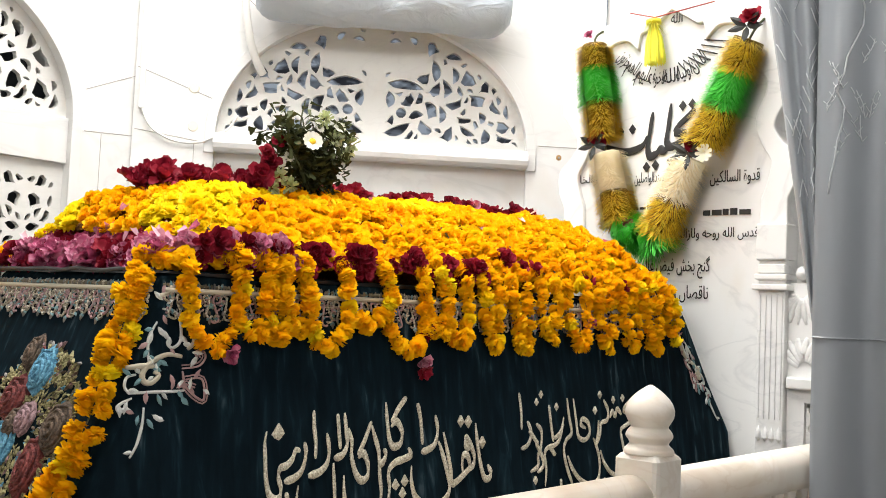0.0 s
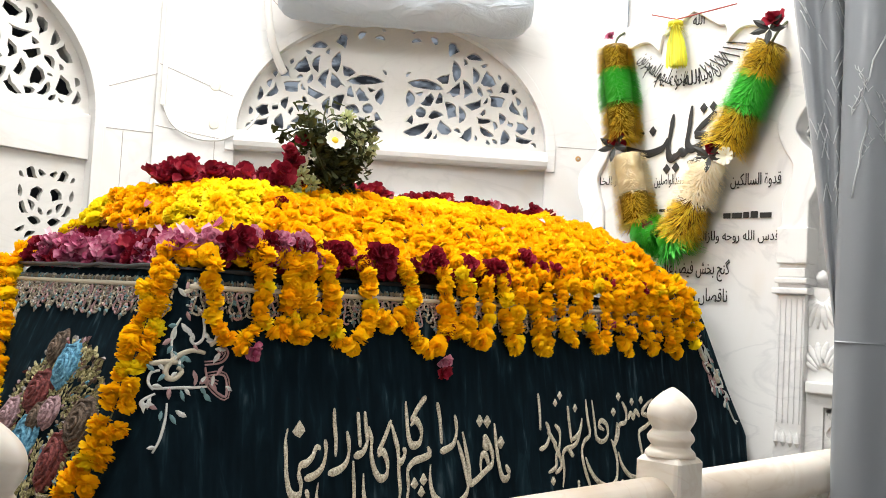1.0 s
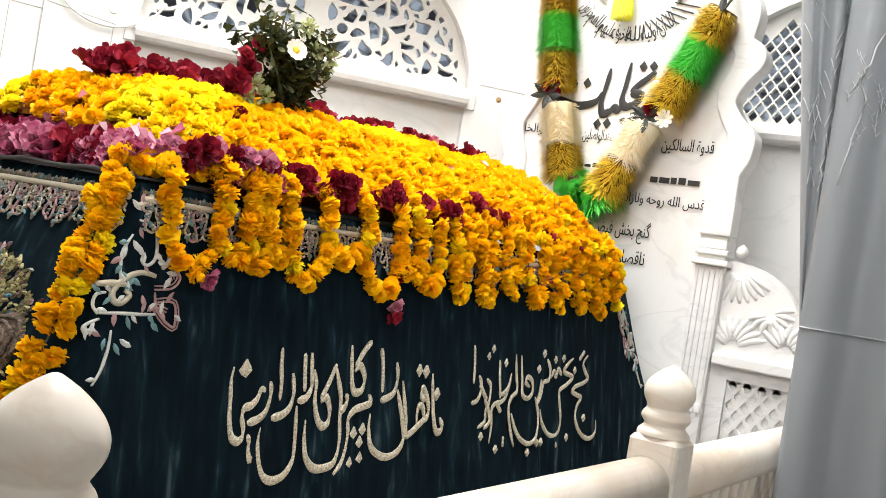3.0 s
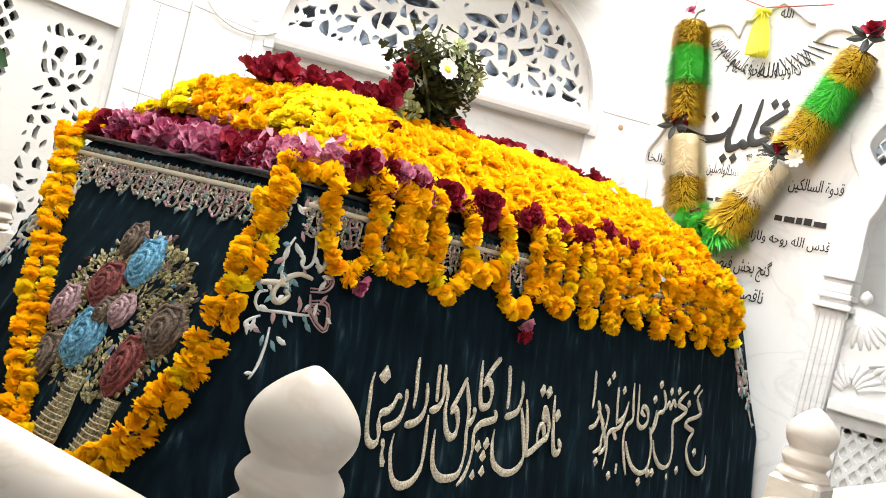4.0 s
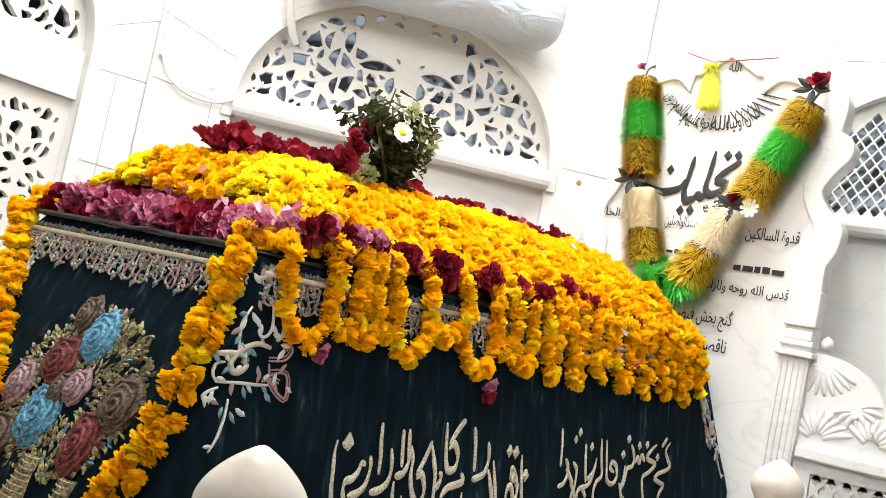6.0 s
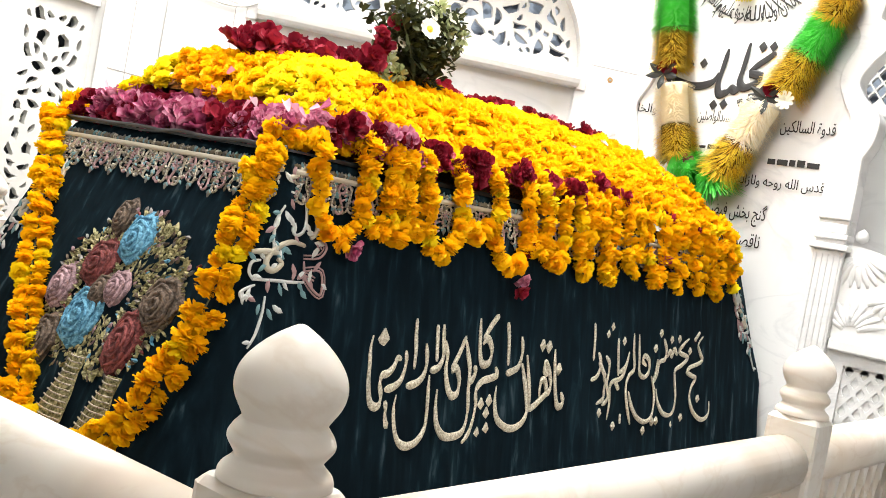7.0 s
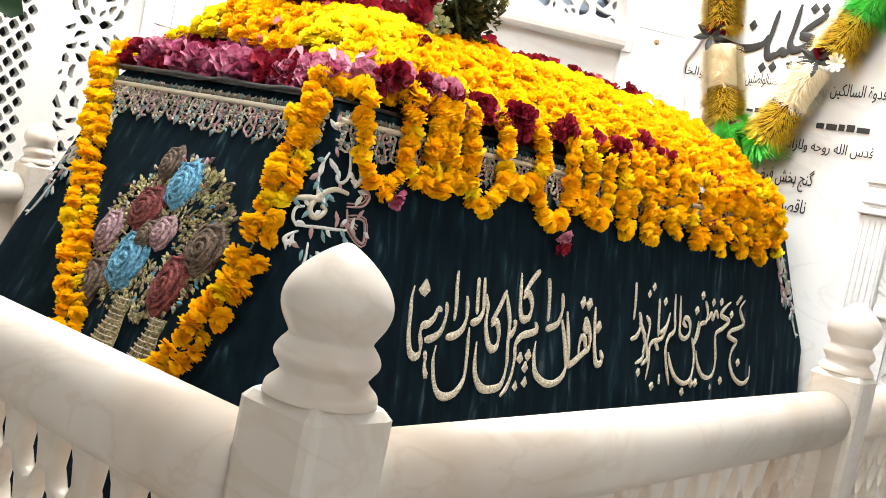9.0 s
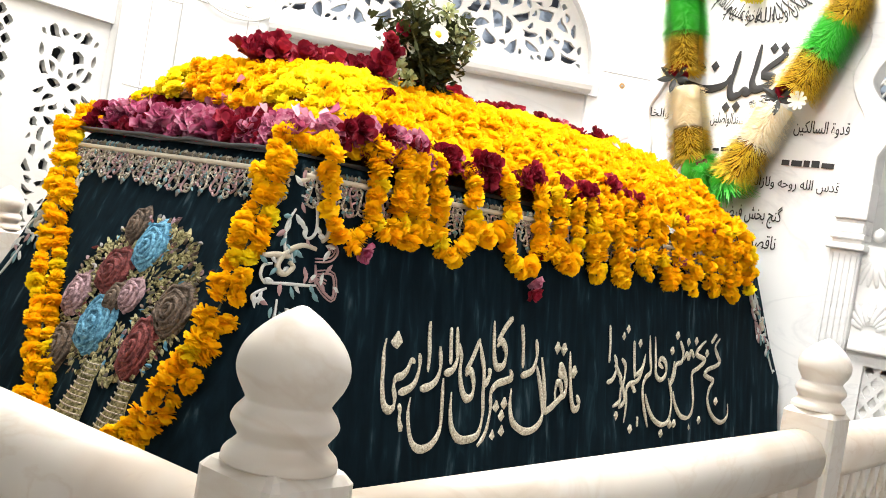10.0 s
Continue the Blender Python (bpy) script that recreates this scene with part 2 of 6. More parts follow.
def rail_between(a, b, name="balustrade_rail"):
    """A round-topped handrail over a pierced panel from a to b on the ground plan."""
    a, b = Vector((*a, 0)), Vector((*b, 0))
    d = b - a
    m = Matrix.Translation(a) @ Matrix.Rotation(math.atan2(d.y, d.x), 4, "Z")
    n = d.length
    ob = thing(name, "rounded white marble handrail above a pierced scale-pattern panel", "railing", "balustrade rails", m=m)
    x0, x1 = 0.05, n - 0.05
    bm = bmesh.new()
    ring = [(0.062 * math.cos(t), 0.935 + 0.060 * math.sin(t)) for t in [math.pi * i / 12 for i in range(13)]] + [(-0.056, 0.905), (-0.030, 0.878), (0.030, 0.878), (0.056, 0.905)]
    ends = [[bm.verts.new((x, y, z)) for y, z in ring] for x in (x0, x1)]
    for i in range(len(ring)):
        j = (i + 1) % len(ring)
        bm.faces.new((ends[0][i], ends[0][j], ends[1][j], ends[1][i]))
    bm.faces.new(ends[0][::-1])
    bm.faces.new(ends[1])
    part("handrail", bm, M_RAIL, ob, smooth=True)
    w, h, holes = 0.086, 0.124, []
    rows = int(0.5 / (h / 2))
    for r in range(rows):
        z = 0.835 - r * h / 2
        count = int((x1 - x0 - 0.06) / w)
        for c in range(count - (r % 2)):
            cx = x0 + 0.03 + w * (c + 0.5 + 0.5 * (r % 2)) + ((x1 - x0 - 0.06) - count * w) / 2
            holes.append([(cx + 0.37 * w * math.sin(t) * (1 + 0.30 * math.cos(t)), z - 0.41 * h * math.cos(t)) for t in [2 * math.pi * k / 10 for k in range(10)]])
    me = plate([(x0, 0.25), (x1, 0.25), (x1, 0.885), (x0, 0.885)], holes, 0.030, 0.006)
    me.transform(Matrix.Rotation(radians(90), 4, "X"))
    part_mesh("pierced_panel", me, M_RAIL, ob, "pierced fish-scale lattice panel")
    part("plinth", boxed(x0, x1, -0.06, 0.06, 0, 0.255, 0.01), M_RAIL, ob)
    return ob


CORNERS = [(0, 0), (1.6, 0), (3.2, 0), (-0.055, 1.46), (-0.11, 2.9), (1.13, 2.9)]
for x, y in CORNERS:
    balustrade_post(pose(x + 0.007, y - 0.007, 0))
for a, b in (((0, 0), (1.6, 0)), ((1.6, 0), (3.2, 0)), ((-0.055, 1.46), (-0.006, 0)), ((-0.11, 2.9), (-0.055, 1.46)), ((-0.11, 2.9), (1.13, 2.9)), ((1.13, 2.9), (2.55, 2.9))):
    rail_between(a, b)

# ---- the tomb and its cloth ----
SKEW = -0.06


def skewed(x, y, z):
    return Vector((1.03 * x + 0.021, 1.03 * (y + SKEW * (x - 0.88)) + 0.022, 1.03 * z - 0.039))


def cloth_box(z):
    h = 1.40 - z
    return 0.88 - 0.38 * h, min(3.31 + 0.50 * h, 3.57), 1.03 - 0.17 * h, 2.02 + 0.19 * h


def on_front(x, z, out=0.0):
    """A point on the long side that faces the rail."""
    x0, x1, y0, y1 = cloth_box(z)
    return skewed(x, y0 - out, z)


def on_end(s, z, out=0.0):
    """A point on the foot end; s is 0 at the near corner and 1 at the far one."""
    x0, x1, y0, y1 = cloth_box(z)
    return skewed(x0 - out, y0 + s * (y1 - y0), z)


def rounded_loop(x0, x1, y0, y1, r, per=90):
    pts = []
    cs = [(x1 - r, y0 + r, -90), (x1 - r, y1 - r, 0), (x0 + r, y1 - r, 90), (x0 + r, y0 + r, 180)]
    for i, (cx, cy, a0) in enumerate(cs):
        for k in range(7):
            a = radians(a0 + 15 * k)
            pts.append((cx + r * math.cos(a), cy + r * math.sin(a)))
        nx, ny, na = cs[(i + 1) % 4]
        e = pts[-1]
        f = (nx + r * math.cos(radians(na)), ny + r * math.sin(radians(na)))
        n = per if abs(e[0] - f[0]) > 1.5 else per // 3
        for k in range(1, n):
            pts.append((e[0] + (f[0] - e[0]) * k / n, e[1] + (f[1] - e[1]) * k / n))
    return pts


tomb = thing("draped_tomb", "tomb draped in dark blue-green embroidered velvet inside the railing", "tomb", m=pose(0, 0, 0))
bm = bmesh.new()
levels = [1.43, 1.425, 1.41, 1.39, 1.36] + [1.36 - 0.04 * i for i in range(1, 28)]
rings = []
for li, z in enumerate(levels):
    inset = (0.05, 0.02, 0.008, 0.002)[li] if li < 4 else 0
    x0, x1, y0, y1 = cloth_box(min(z, 1.40))
    loop = rounded_loop(x0 + inset, x1 - inset, y0 + inset, y1 - inset, 0.05 + 0.05 * max(0, 1.4 - z))
    ring = []
    drop = max(0.0, 1.36 - z)
    for k, (x, y) in enumerate(loop):
        c = Vector((x - 2.07, y - 1.5, 0)).normalized()
        fold = 0.026 * drop * (noise.noise((x * 7, y * 7, 0.4 * z)) + 0.6 * noise.noise((x * 19, y * 19, z)))
        p = skewed(x, y, z) + c * fold
        ring.append(bm.verts.new(p))
    rings.append(ring)
for a, b in zip(rings, rings[1:]):
    for k in range(len(a)):
        bm.faces.new((a[k], b[k], b[(k + 1) % len(a)], a[(k + 1) % len(a)]))
bm.faces.new(rings[0])
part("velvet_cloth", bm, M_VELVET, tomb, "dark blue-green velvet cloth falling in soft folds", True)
part("plinth", boxed(0.55, 3.60, 0.75, 2.15, 0, 0.34, 0.01), M_RAIL, tomb, "white marble plinth")

# ---- headstone ----
HX = 3.63
BEHIND = Matrix.Translation((0.014, 0.014, -0.026)) @ Matrix.Scale(1.02, 4)


def mirrored(half):
    """A closed outline from its right half, top to bottom, about the headstone's axis."""
    return [(1.165 + 0.0 - d, z) for d, z in half] + [(1.165 + d, z) for d, z in reversed(half)]


def smooth_half(pts, steps=5):
    return [(p.x, p.y) for p in spline([(d, z, 0) for d, z in pts], steps)]


headstone = thing("headstone", "carved white marble headstone with black inlaid script", "headstone", m=BEHIND)
OUT = smooth_half([(0.0, 2.985), (0.03, 2.93), (0.12, 2.86), (0.25, 2.815), (0.37, 2.80)]) + smooth_half([(0.38, 2.80), (0.50, 2.74), (0.56, 2.62), (0.55, 2.50)]) + \
    smooth_half([(0.55, 2.49), (0.605, 2.45), (0.61, 2.38), (0.55, 2.30), (0.515, 2.22), (0.55, 2.15), (0.62, 2.08), (0.62, 1.98), (0.585, 1.90)]) + [(0.585, 1.79), (0.585, 0.0)]
INN = smooth_half([(0.0, 2.83), (0.05, 2.80), (0.13, 2.745), (0.17, 2.735), (0.185, 2.665)]) + smooth_half([(0.19, 2.67), (0.25, 2.715), (0.34, 2.70), (0.40, 2.62), (0.41, 2.50)]) + \
    smooth_half([(0.42, 2.49), (0.48, 2.44), (0.485, 2.37), (0.45, 2.29), (0.44, 2.22), (0.47, 2.14), (0.515, 2.06), (0.50, 1.97), (0.475, 1.90)]) + [(0.47, 1.79), (0.47, 0.4)]
for nm, me, x in (("slab", plate(mirrored(OUT), (), 0.10), HX + 0.055), ("carved_frame", plate(mirrored(OUT), [mirrored(INN)], 0.03, 0.006), HX - 0.004)):
    me.transform(Matrix(((0, 0, 1, x), (1, 0, 0, 0), (0, 1, 0, 0), (0, 0, 0, 1))))
    part_mesh(nm, me, M_SLAB, headstone)

# ---- windows, screens and wall fittings ----


def leaf_hole(cx, cy, length, width, turn, bend=0.0, steps=6):
    """A leaf-shaped opening, pointed at both ends."""
    c, s = math.cos(turn), math.sin(turn)
    pts = []
    for k in range(2 * steps):
        t = k / steps if k <= steps else 2 - k / steps
        w = width * math.sin(math.pi * min(1, 0.06 + 0.94 * t)) ** 0.8 * (0.5 if k <= steps else -0.5)
        x, y = (t - 0.5) * length, w + bend * math.sin(math.pi * t)
        pts.append((cx + x * c - y * s, cy + x * s + y * c))
    return pts


def shard_hole(cx, cy, length, width, turn, rng):
    """An uneven opening with nicked edges, left between carved leaves."""
    c, s, n = math.cos(turn), math.sin(turn), 9
    pts = []
    for k in range(n):
        a = 2 * math.pi * (k + rng.uniform(-0.25, 0.25)) / n
        f = rng.uniform(0.55, 1.0) if k % 2 else rng.uniform(0.85, 1.15)
        x, y = 0.5 * length * f * math.cos(a), 0.5 * width * f * math.sin(a) + 0.12 * length * math.cos(2 * a)
        pts.append((cx + x * c - y * s, cy + x * s + y * c))
    return pts


def stand(me, m, depth):
    """Raises a plate drawn in x and y to stand in a wall facet, depth metres behind its face."""
    me.transform(Matrix.Translation((0, depth, 0)) @ Matrix.Rotation(radians(90), 4, "X"))
    return me


def dense(h):
    """An outline's corners with the points midway between them."""
    a = np.array(h)
    return np.concatenate((a, (a + np.roll(a, -1, 0)) / 2))


def foliage_holes(rng, inside, flow, tries, sizes, gap, fixed=()):
    """Leaf openings packed closely and mirrored about the middle, as in carved foliage."""
    kept, cloud = [], np.zeros((0, 2))
    for h in fixed:
        kept.append(h)
        cloud = np.concatenate((cloud, dense(h)))
    for i in range(tries):
        k = sizes[0] + (sizes[1] - sizes[0]) * (1 - i / tries) * rng.uniform(0.6, 1.0)
        x, y = rng.uniform(*inside[0]), rng.uniform(*inside[1])
        if rng.random() < 0.72:
            h = shard_hole(x, y, k, k * rng.uniform(0.42, 0.85), flow(x, y) + rng.uniform(-0.7, 0.7), rng)
        else:
            h = leaf_hole(x, y, k, k * rng.uniform(0.36, 0.60), flow(x, y) + rng.uniform(-0.6, 0.6), k * rng.uniform(-0.2, 0.2))
        if not all(inside[2](px, py) for px, py in h):
            continue
        pts = dense(h + [(x, y)])
        if len(cloud) and (((cloud[:, None, :] - pts[None, :, :]) ** 2).sum(-1).min() < gap * gap):
            continue
        twin = [(-px, py) for px, py in reversed(h)]
        kept += [h, twin]
        cloud = np.concatenate((cloud, pts, pts * (-1, 1)))
    return kept


def lunette_holes(rng, half, rise):
    fixed = []
    for sx in (-1, 1):
        fixed.append(leaf_hole(sx * 0.17, 0.345, 0.21, 0.056, 0.08 * -sx, 0.012))
        fixed.append(leaf_hole(sx * 0.13, 0.105, 0.16, 0.055, 0.45 * sx, -0.014))
        fixed.append([(sx * 0.15 + 0.030 * math.cos(t), 0.195 + 0.030 * math.sin(t)) for t in [2 * math.pi * k / 10 for k in range(10)]])

    def ok(x, y):
        return x > 0.012 and y > 0.035 and (x / (half - 0.035)) ** 2 + (y / (rise - 0.035)) ** 2 < 1 and not (x < 0.28 and 0.42 < y < 0.58) and not (x < 0.05)

    return foliage_holes(rng, ((0.0, half), (0.0, rise), ok), lambda x, y: math.atan2(y, x) + (0.9 if (x * 9 + y * 7) % 2 < 1 else -0.7), 6000, (0.034, 0.125), 0.0135, fixed)


def ring_band(cx, half, spring, rise, width, foot):
    """The outline of an archivolt: an arched band with legs down to foot."""
    a = arch(cx, half, spring, rise)
    b = arch(cx, half + width, spring, rise + width)
    return [(cx - half, foot)] + a + [(cx + half, foot), (cx + half + width, foot)] + b[::-1] + [(cx - half - width, foot)]


def lunette_window(name, m, cx, half, rise, lattice, label):
    rng = random.Random(7 if lattice else 5)
    ob = thing(name, label, "window", kind="structure", m=m)
    outline = arch(cx, half + 0.004, SILL, rise + 0.004)
    if lattice:
        holes = []
        w, h = 0.062, 0.078
        for r in range(24):
            for c in range(-14, 15):
                x, y = (c + 0.5 * (r % 2)) * w, 0.05 + r * h / 2
                if (x / (half - 0.06)) ** 2 + (y / (rise - 0.06)) ** 2 < 0.95 and (abs(x) > 0.10 or y < 0.3):
                    holes.append([(cx + x + dx * w * 0.40, SILL + y + dy * h * 0.40) for dx, dy in ((0, -1), (0.55, -0.5), (1, 0), (0.55, 0.5), (0, 1), (-0.55, 0.5), (-1, 0), (-0.55, -0.5))])
    else:
        holes = [[(cx + x, SILL + y) for x, y in hl] for hl in lunette_holes(rng, half, rise)]
    part_mesh("pierced_screen", stand(plate(outline, holes, 0.035), None, 0.075), M_JALI, ob, "pierced marble screen of leaf-shaped openings")
    bm = bmesh.new()
    prof = [(0.05, SILL - 0.095), (-0.045, SILL - 0.095), (-0.066, SILL - 0.080), (-0.074, SILL - 0.055), (-0.066, SILL - 0.026), (-0.045, SILL - 0.010), (-0.040, SILL + 0.004), (0.05, SILL + 0.004)]
    ends = [[bm.verts.new((x, y, z)) for y, z in prof] for x in (cx - half + 0.003, cx + half - 0.003)]
    for i in range(len(prof)):
        j = (i + 1) % len(prof)
        bm.faces.new((ends[0][i], ends[1][i], ends[1][j], ends[0][j]))
    bm.faces.new(ends[0]), bm.faces.new(ends[1][::-1])
    part("window_sill", bm, M_WALL, ob, "rounded marble sill")
    part("lower_panel", boxed(cx - half - 0.003, cx + half + 0.003, 0.045, 0.10, 0.14, SILL - 0.09), M_WALL, ob, "plain marble panel below the sill")
    part_mesh("archivolt", stand(plate(ring_band(cx, half - 0.002, SILL, rise, 0.05, SILL - 0.1), (), 0.016, 0.003), None, -0.006), M_WALL, ob)
    return ob


lunette_window("window_1", DIAG, 0.0, 0.865, 0.70, False, "arched window with a pierced marble floral screen")
lunette_window("window_2", RIGHT, 0.20, 0.87, 0.70, True, "arched window with a pierced diamond lattice")

# tall screen in the north wall: lunette above a transom, floral and diamond panels below
rng = random.Random(11)
screen = thing("window_3", "tall arched marble screen with floral and diamond piercing", "window", kind="structure", m=LEFT)
SPR = 2.25
top_holes = [[(-0.02 + x, SPR + y) for x, y in h] for h in lunette_holes(rng, 0.93, 0.72)]
low_holes = [[(0.712 + x, 1.28 + y) for x, y in h] for h in foliage_holes(rng, ((0.0, 0.16), (-0.68, 0.68), lambda x, y: 0.009 < x < 0.155 and abs(y) < 0.67), lambda x, y: math.pi / 2 - 0.8 + 0.9 * math.sin(y * 14), 2600, (0.036, 0.082), 0.015)]
w, h = 0.075, 0.082
for r in range(36):
    for c in range(-8, 5):
        x, z = 0.06 + (c + 0.5 * (r % 2)) * w, 0.55 + r * h / 2
        if -0.55 < x < 0.40 and z < 1.95:
            low_holes.append([(x + dx * w * 0.33, z + dy * h * 0.33) for dx, dy in ((0, -1), (0.6, -0.6), (1, 0), (0.6, 0.6), (0, 1), (-0.6, 0.6), (-1, 0), (-0.6, -0.6))])
part_mesh("upper_screen", stand(plate(arch(-0.02, 0.934, SPR, 0.724), top_holes, 0.035), None, 0.075), M_JALI, screen, "pierced floral lunette")
part("transom", boxed(-0.95, 0.91, 0.03, 0.11, 2.02, 2.254, 0.004), M_WALL, screen)
part_mesh("lower_screen", stand(plate([(-0.954, 0.14), (0.914, 0.14), (0.914, 2.024), (-0.954, 2.024)], low_holes, 0.035), None, 0.075), M_JALI, screen, "pierced floral and diamond panel")
part_mesh("archivolt", stand(plate(ring_band(-0.02, 0.928, SPR, 0.72, 0.05, 0.2), (), 0.016, 0.003), None, -0.006), M_WALL, screen)

M_STEM = material("dull_steel", (0.35, 0.33, 0.30), 0.5, 0.6)
M_PVC = material("white_plastic", (0.72, 0.71, 0.68), 0.4)
M_RUST = material("rust_stain", (0.42, 0.24, 0.09), 0.85)
# thin joints between the wall slabs
joints = []
for m, lines in ((DIAG, (((-1.29, 2.60), (-0.86, 2.44)), ((-1.29, 2.26), (-0.87, 2.20)), ((-0.97, 1.2), (-0.97, 2.22)), ((-0.62, 2.92), (-0.93, 3.22)), ((0.93, 2.30), (1.29, 2.30)), ((0.93, 1.75), (1.29, 1.75)))),
                 (LEFT, (((0.98, 2.42), (1.27, 2.55)), ((0.98, 2.20), (1.27, 2.22)), ((1.08, 1.2), (1.08, 2.2)), ((0.98, 1.75), (1.27, 1.75)))),
                 (RIGHT, (((-0.72, 2.2), (-1.4, 2.2)), ((-0.5, 3.05), (0.9, 3.05)), ((0.2, 3.05), (0.2, 3.9)), ((-0.5, 3.05), (-0.5, 3.9))))):
    for (xa, za), (xb, zb) in lines:
        bm = tube([(xa, -0.0006, za), (xb, -0.0006, zb)], 0.0022, 4)
        tagged(part("trim", bm, M_JOINT, m=m), "hairline joint between marble slabs", "joint", kind="structure")

conduit = thing("cable_conduit", "white plastic conduit with a cable looping across the wall", "conduit", m=DIAG)
part("duct", boxed(-1.272, -1.245, -0.022, -0.002, 2.37, 4.6, 0.003), M_PVC, conduit)
part("cable", tube(spline([(-1.258, -0.014, 2.38), (-1.20, -0.016, 2.27), (-1.08, -0.016, 2.205), (-0.95, -0.016, 2.20), (-0.86, -0.03, 2.235), (-0.79, -0.03, 2.28), (-0.74, -0.02, 2.36)]), 0.0065), M_PVC, conduit, "slack white cable", True)
pipe = thing("drain_pipe", "bent white plastic pipe beside the arch", "pipe", m=DIAG)
part("tube", tube(spline([(-0.73, -0.10, 3.6), (-0.73, -0.10, 3.05), (-0.70, -0.09, 2.80), (-0.655, -0.05, 2.66), (-0.62, -0.01, 2.60)]), 0.022, 12), M_PVC, pipe, smooth=True)
for u, z in ((1.05, 2.24),):
    nail = thing("wall_plug", "rusty plug hole in the marble wall", "plug", m=DIAG)
    part("stain", lathe([(0.016, 0), (0.015, 0.0015)], 16), M_RUST, nail, "rust stain", m=Matrix.Translation((u, -0.0005, z)) @ Matrix.Rotation(radians(90), 4, "X"))
    part("bolt", lathe([(0.006, 0), (0.006, 0.006), (0.002, 0.008)], 10), M_STEM, nail, m=Matrix.Translation((u, -0.001, z)) @ Matrix.Rotation(radians(90), 4, "X"))
M_PLUG = material("yellowed_filler", (0.74, 0.69, 0.58), 0.8)
for u, z in ((-0.985, 2.50), (-0.98, 2.29)):
    nail = thing("wall_plug", "yellowed filler disc in the marble wall", "plug", m=DIAG)
    part("disc", lathe([(0.028, 0), (0.026, 0.004), (0.012, 0.005)], 20), M_PLUG, nail, m=Matrix.Translation((u, -0.0005, z)) @ Matrix.Rotation(radians(90), 4, "X"))

# wrapped bundle above the arch
M_WRAP = material("bluish_plastic_wrap", (0.44, 0.49, 0.54), 0.35)
bump(M_WRAP, noise_tex(M_WRAP, 7, 5, (1, 1, 2), 1.2), 0.55, 0.03)
bundle = thing("wrapped_bundle", "long bundle wrapped in bluish white plastic above the arch", "bundle", m=DIAG)
bm = bmesh.new()
rings = []
for i in range(41):
    u = -0.66 + 1.36 * i / 40
    e = min(i, 40 - i)
    k = 1.0 if e > 2 else (0.62, 0.86, 0.96)[e]
    ring = []
    for j in range(28):
        a = 2 * math.pi * j / 28
        r = 0.175 * k * (1 + 0.10 * noise.noise((u * 5, math.cos(a) * 2, math.sin(a) * 2)) + 0.05 * noise.noise((u * 17, math.cos(a) * 5, math.sin(a) * 5)))
        ring.append(bm.verts.new((u, -0.20 + r * 0.9 * math.cos(a), 3.02 + r * math.sin(a))))
    rings.append(ring)
for a, b in zip(rings, rings[1:]):
    for j in range(28):
        bm.faces.new((a[j], b[j], b[(j + 1) % 28], a[(j + 1) % 28]))
bm.faces.new(rings[0]), bm.faces.new(rings[-1][::-1])
part("wrapping", bm, M_WRAP, bundle, "creased bluish plastic sheet", True)
for u in (-0.5, 0.5):
    part("bracket", boxed(u - 0.015, u + 0.015, -0.20, 0.0, 3.175, 3.20, 0.003), M_STEM, bundle, "steel wall bracket")

# ---- headstone: pilasters, wing, script ----
for s in (1, -1):
    y = lambda d: 1.165 - s * d
    ys = sorted((y(0.468), y(0.590)))
    part("pilaster", boxed(HX - 0.022, HX + 0.06, ys[0], ys[1], 0.0, 1.50, 0.004), M_SLAB, headstone)
    for z0, z1, g in ((1.50, 1.528, 0.020), (1.545, 1.572, 0.012), (1.572, 1.615, 0.0), (1.63, 1.79, 0.008)):
        part("capital_moulding", boxed(HX - 0.03 - g, HX + 0.06, ys[0] - g, ys[1] + g, z0, z1 - 0.002, 0.006), M_SLAB, headstone)
    for k in range(5):
        cy = ys[0] + (k + 0.5) * (ys[1] - ys[0]) / 5
        part("flute", tube([(HX - 0.024, cy, 0.95), (HX - 0.024, cy, 1.48)], 0.0045, 6), M_SLAB, headstone)
    for k in range(4):
        cy = ys[0] + (k + 0.5) * (ys[1] - ys[0]) / 4
        part("carved_leaf", lathe([(0.001, 0), (0.014, 0.02), (0.011, 0.045), (0.001, 0.07)], 8), M_SLAB, headstone, m=pose(HX - 0.022, cy, 0.85))
    part("finial_ball", lathe([(0.002, -0.03), (0.022, -0.018), (0.028, 0.0), (0.02, 0.02), (0.002, 0.034)], 14), M_SLAB, headstone, smooth=True, m=pose(HX + 0.03, y(0.64), 1.575))

wing = thing("carved_wing", "low carved marble wing beside the headstone", "carved panel", m=BEHIND)
half = [(p.x, p.y) for p in spline([(0.575, 1.535, 0), (0.50, 1.53, 0), (0.40, 1.50, 0), (0.30, 1.43, 0), (0.24, 1.34, 0), (0.17, 1.29, 0), (0.05, 1.26, 0), (-0.08, 1.22, 0)], 5)]
me = plate(half + [(-0.08, 0.0), (0.575, 0.0)], [[(0.07, 0.30), (0.50, 0.30), (0.50, 1.03), (0.07, 1.03)]], 0.06)
me.transform(Matrix(((0, 0, 1, HX + 0.05), (1, 0, 0, 0), (0, 1, 0, 0), (0, 0, 0, 1))))
part_mesh("panel", me, M_SLAB, wing)
part("ledge", boxed(HX - 0.015, HX + 0.03, -0.07, 0.57, 1.085, 1.135, 0.008), M_SLAB, wing)
part("backing", boxed(HX + 0.051, HX + 0.075, 0.05, 0.52, 0.28, 1.05), M_SLAB, wing)
holes = []
